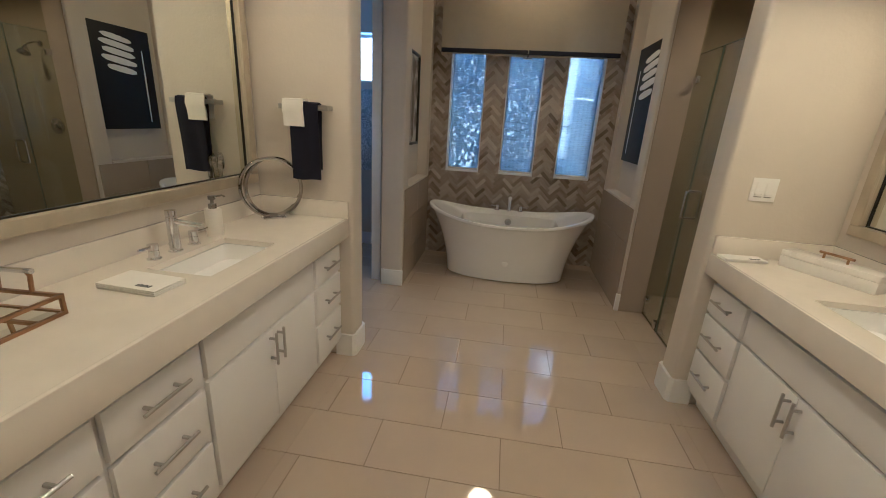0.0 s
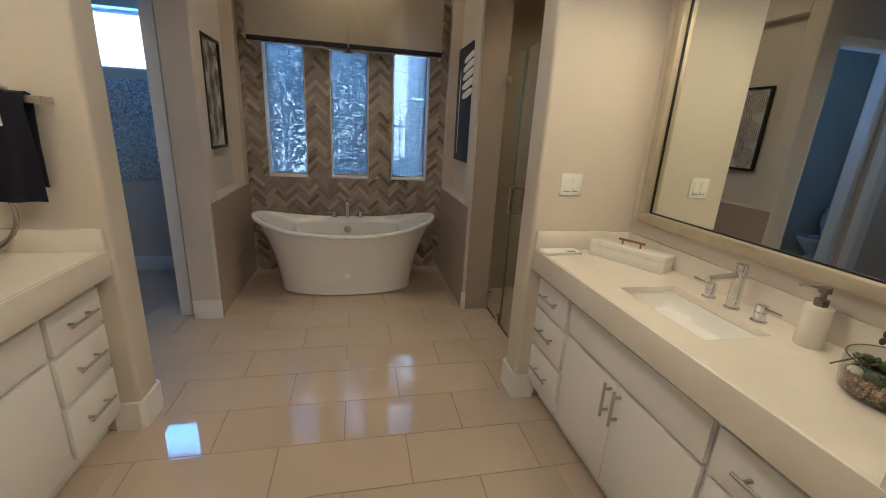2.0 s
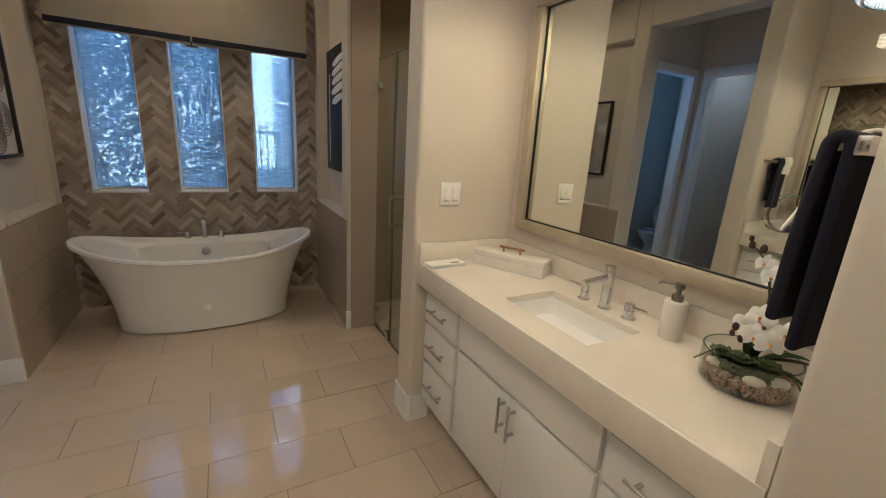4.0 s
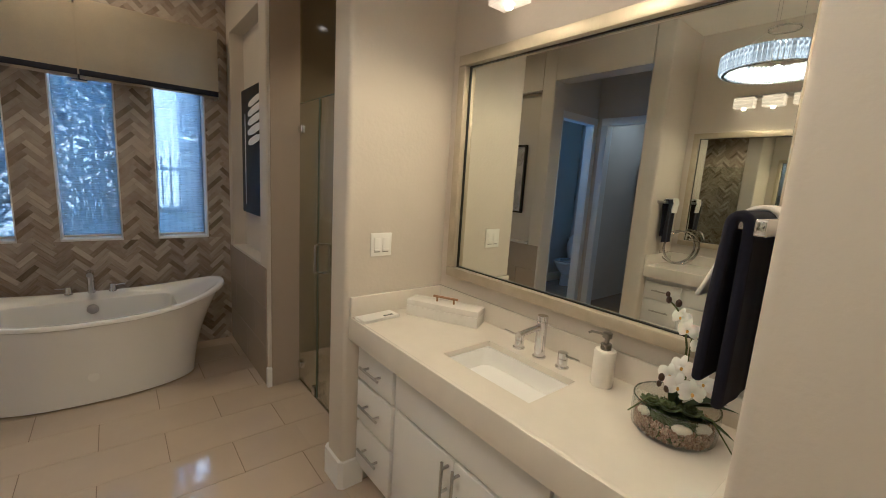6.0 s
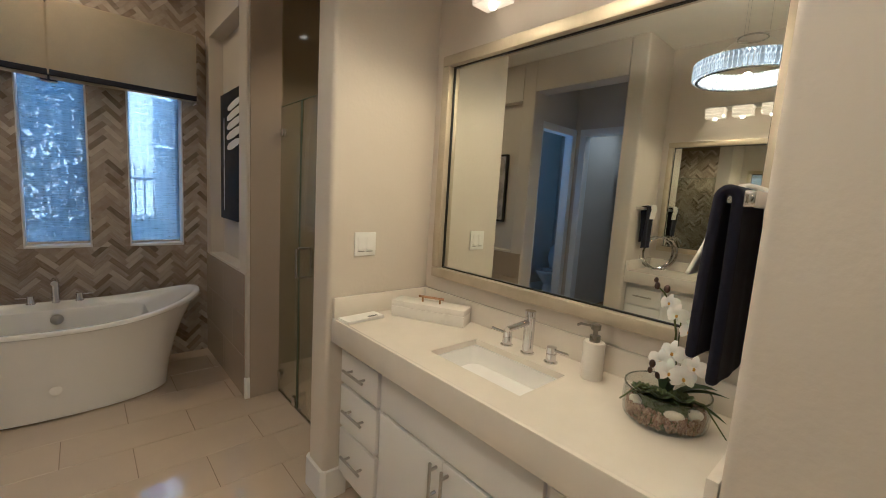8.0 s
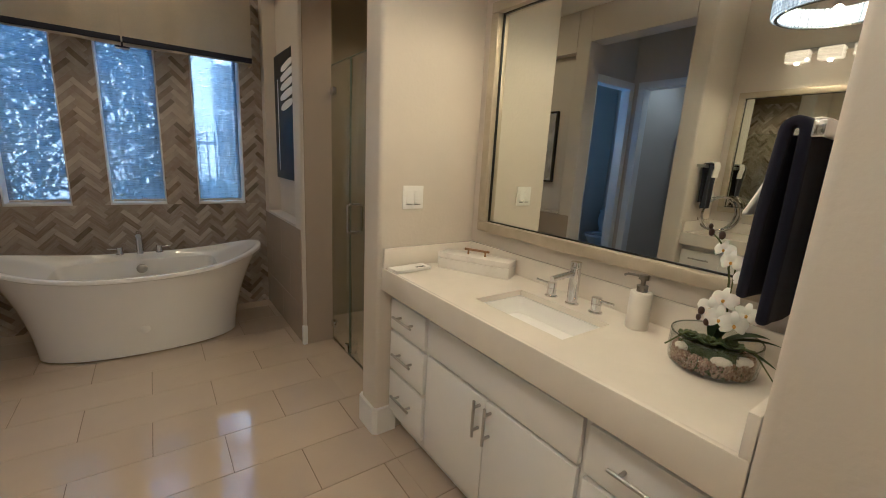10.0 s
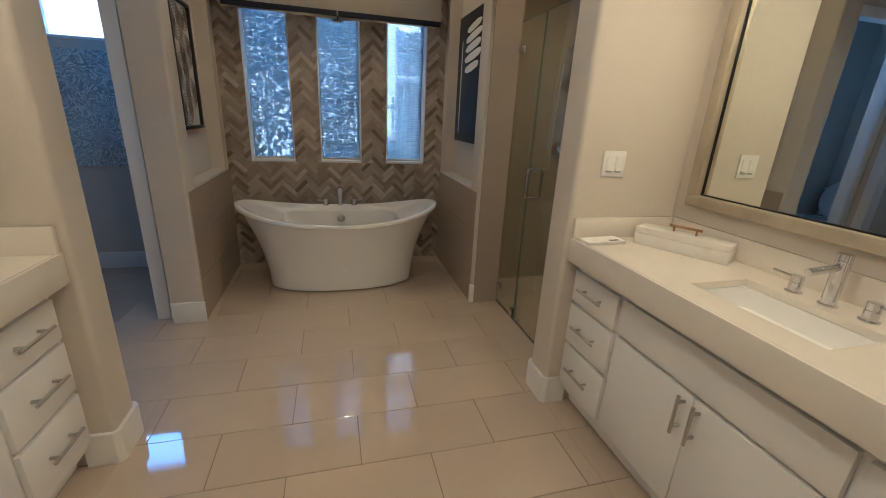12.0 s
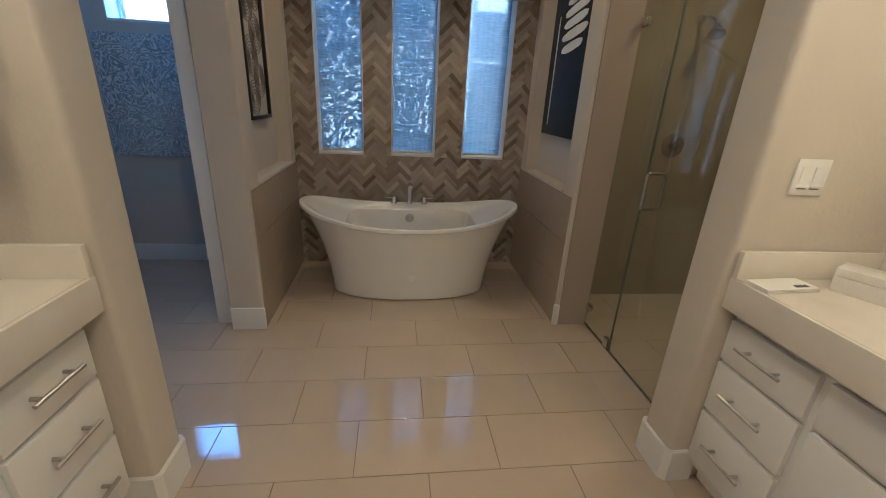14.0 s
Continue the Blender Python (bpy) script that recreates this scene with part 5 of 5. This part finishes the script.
# wainscot tiles in the alcove
wall_cache = {}
for s, wall in ((1, bpy.data.objects["wall_alcove_right"]), (-1, bpy.data.objects["wall_alcove_left"])):
    for k in range(3):
        y = 1.172
        first = (0.56, 0.30, 0.56)[k]
        while y < BACK - 0.02:
            e = min(y + first, BACK - 0.002)
            first = TW
            h = 0.296
            key = (round(e - y - 0.002, 4), h)
            if key not in wall_cache:
                wall_cache[key] = slab(*key, 0.008)
            lay(wall_cache[key], WALL_TILE, wall, pose(s * 0.962, (y + e) / 2, 0.299 * k + 0.149, 90, 0, -90 if s > 0 else 90))
            y = e + 0.002

# herringbone strips
SW, SL = 0.036, 0.144
n = 4
rot = Matrix.Rotation(radians(45), 2)


def clip(poly, lo, hi):
    for axis, lim, sign in ((0, lo[0], 1), (0, hi[0], -1), (1, lo[1], 1), (1, hi[1], -1)):
        out = []
        for p, q in zip(poly, poly[1:] + poly[:1]):
            dp, dq = sign * (p[axis] - lim), sign * (q[axis] - lim)
            if dp >= 0:
                out.append(p)
            if dp * dq < 0:
                f = dp / (dp - dq)
                out.append((p[0] + (q[0] - p[0]) * f, p[1] + (q[1] - p[1]) * f))
        poly = out
        if len(poly) < 3:
            return []
    return poly


def strip_mesh():
    me = slab(SL - 0.0018, SW - 0.0018, 0.006)
    me.materials.append(MARBLE_STRIP)
    return me


STRIP = strip_mesh()
x0, x1 = -0.968, 0.968
spans = [(W_LO, W_HI, c - w / 2, c + w / 2) for c, w in HOLES]
regions = [(x0, 0.0, x1, W_LO), (x0, W_HI, x1, CEIL)] + [(a, W_LO, b, W_HI) for a, b in zip(edges[::2], edges[1::2])]
rest_bm = bmesh.new()
for i in range(-70, 110):
    for j in range(-12, 12):
        for up in (0, 1):
            ox, oy = (i + 2 * n * j) * SW, i * SW
            cx, cy = (ox + SW / 2, oy + SW + SL / 2) if up else (ox + SL / 2, oy + SW / 2)
            c = rot @ Vector((cx, cy))
            z = c.y + 0.02
            if not (x0 - 0.15 < c.x < x1 + 0.15 and -0.15 < z < CEIL + 0.15):
                continue
            ang = 135 if up else 45
            ca, sa = math.cos(radians(ang)), math.sin(radians(ang))
            L, W = SL / 2 - 0.0009, SW / 2 - 0.0009
            poly = [(c.x + ca * p - sa * q, z + sa * p + ca * q) for p, q in ((-L, -W), (L, -W), (L, W), (-L, W))]
            inside = all(x0 < px < x1 and 0 < pz < CEIL for px, pz in poly)
            hit = any(max(p[0] for p in poly) > a and min(p[0] for p in poly) < b and max(p[1] for p in poly) > lo and min(p[1] for p in poly) < hi for lo, hi, a, b in spans)
            if inside and not hit:
                lift = rng.uniform(-0.0012, 0.0)
                if 0.55 < z < 1.30:
                    lay(STRIP, MARBLE_STRIP, back_wall, Matrix.Translation((c.x, BACK - 0.0055 - lift, z)) @ Euler((radians(90), 0, 0)).to_matrix().to_4x4() @ Euler((0, 0, radians(ang))).to_matrix().to_4x4(), "strip")
                    continue
                pieces = [poly]
            else:
                pieces = [q for q in (clip(poly, r[:2], r[2:]) for r in regions) if q]
            for q in pieces:
                y = BACK - 0.0055 - rng.uniform(-0.0012, 0.0)
                fr = [rest_bm.verts.new((px, y, pz)) for px, pz in q]
                bk = [rest_bm.verts.new((px, BACK + 0.001, pz)) for px, pz in q]
                rest_bm.faces.new(fr[::-1])
                for k in range(len(q)):
                    rest_bm.faces.new((fr[k], fr[(k + 1) % len(q)], bk[(k + 1) % len(q)], bk[k]))
me = bpy.data.meshes.new("strips")
rest_bm.to_mesh(me)
rest_bm.free()
me.materials.append(MARBLE_STRIP)
ob = new("strips", me)
ob.parent = back_wall
tagged(ob, kind="stuff")

# herringbone accent on the shower's far wall
bm = bmesh.new()
for i in range(-30, 130):
    for j in range(-10, 10):
        for up in (0, 1):
            ox, oy = (i + 2 * n * j) * SW, i * SW
            cx, cy = (ox + SW / 2, oy + SW + SL / 2) if up else (ox + SL / 2, oy + SW / 2)
            c = rot @ Vector((cx, cy))
            if not (-0.1 < c.x < 1.3 and -0.1 < c.y < 2.8):
                continue
            ang = radians(135 if up else 45)
            ca, sa = math.cos(ang), math.sin(ang)
            L, W = SL / 2 - 0.0009, SW / 2 - 0.0009
            q = clip([(c.x + ca * a - sa * b, c.y + sa * a + ca * b) for a, b in ((-L, -W), (L, -W), (L, W), (-L, W))], (0, 0.0), (1.195, 2.7))
            if q:
                face = [bm.verts.new((2.744, 0.402 + py, pz)) for py, pz in q]
                back = [bm.verts.new((2.7495, 0.402 + py, pz)) for py, pz in q]
                bm.faces.new(face)
                for k in range(len(q)):
                    bm.faces.new((face[k], face[(k + 1) % len(q)], back[(k + 1) % len(q)], back[k]))
ob = part("strips", bm, MARBLE_STRIP, bpy.data.objects["wall_shower_2"])
tagged(ob, kind="stuff")
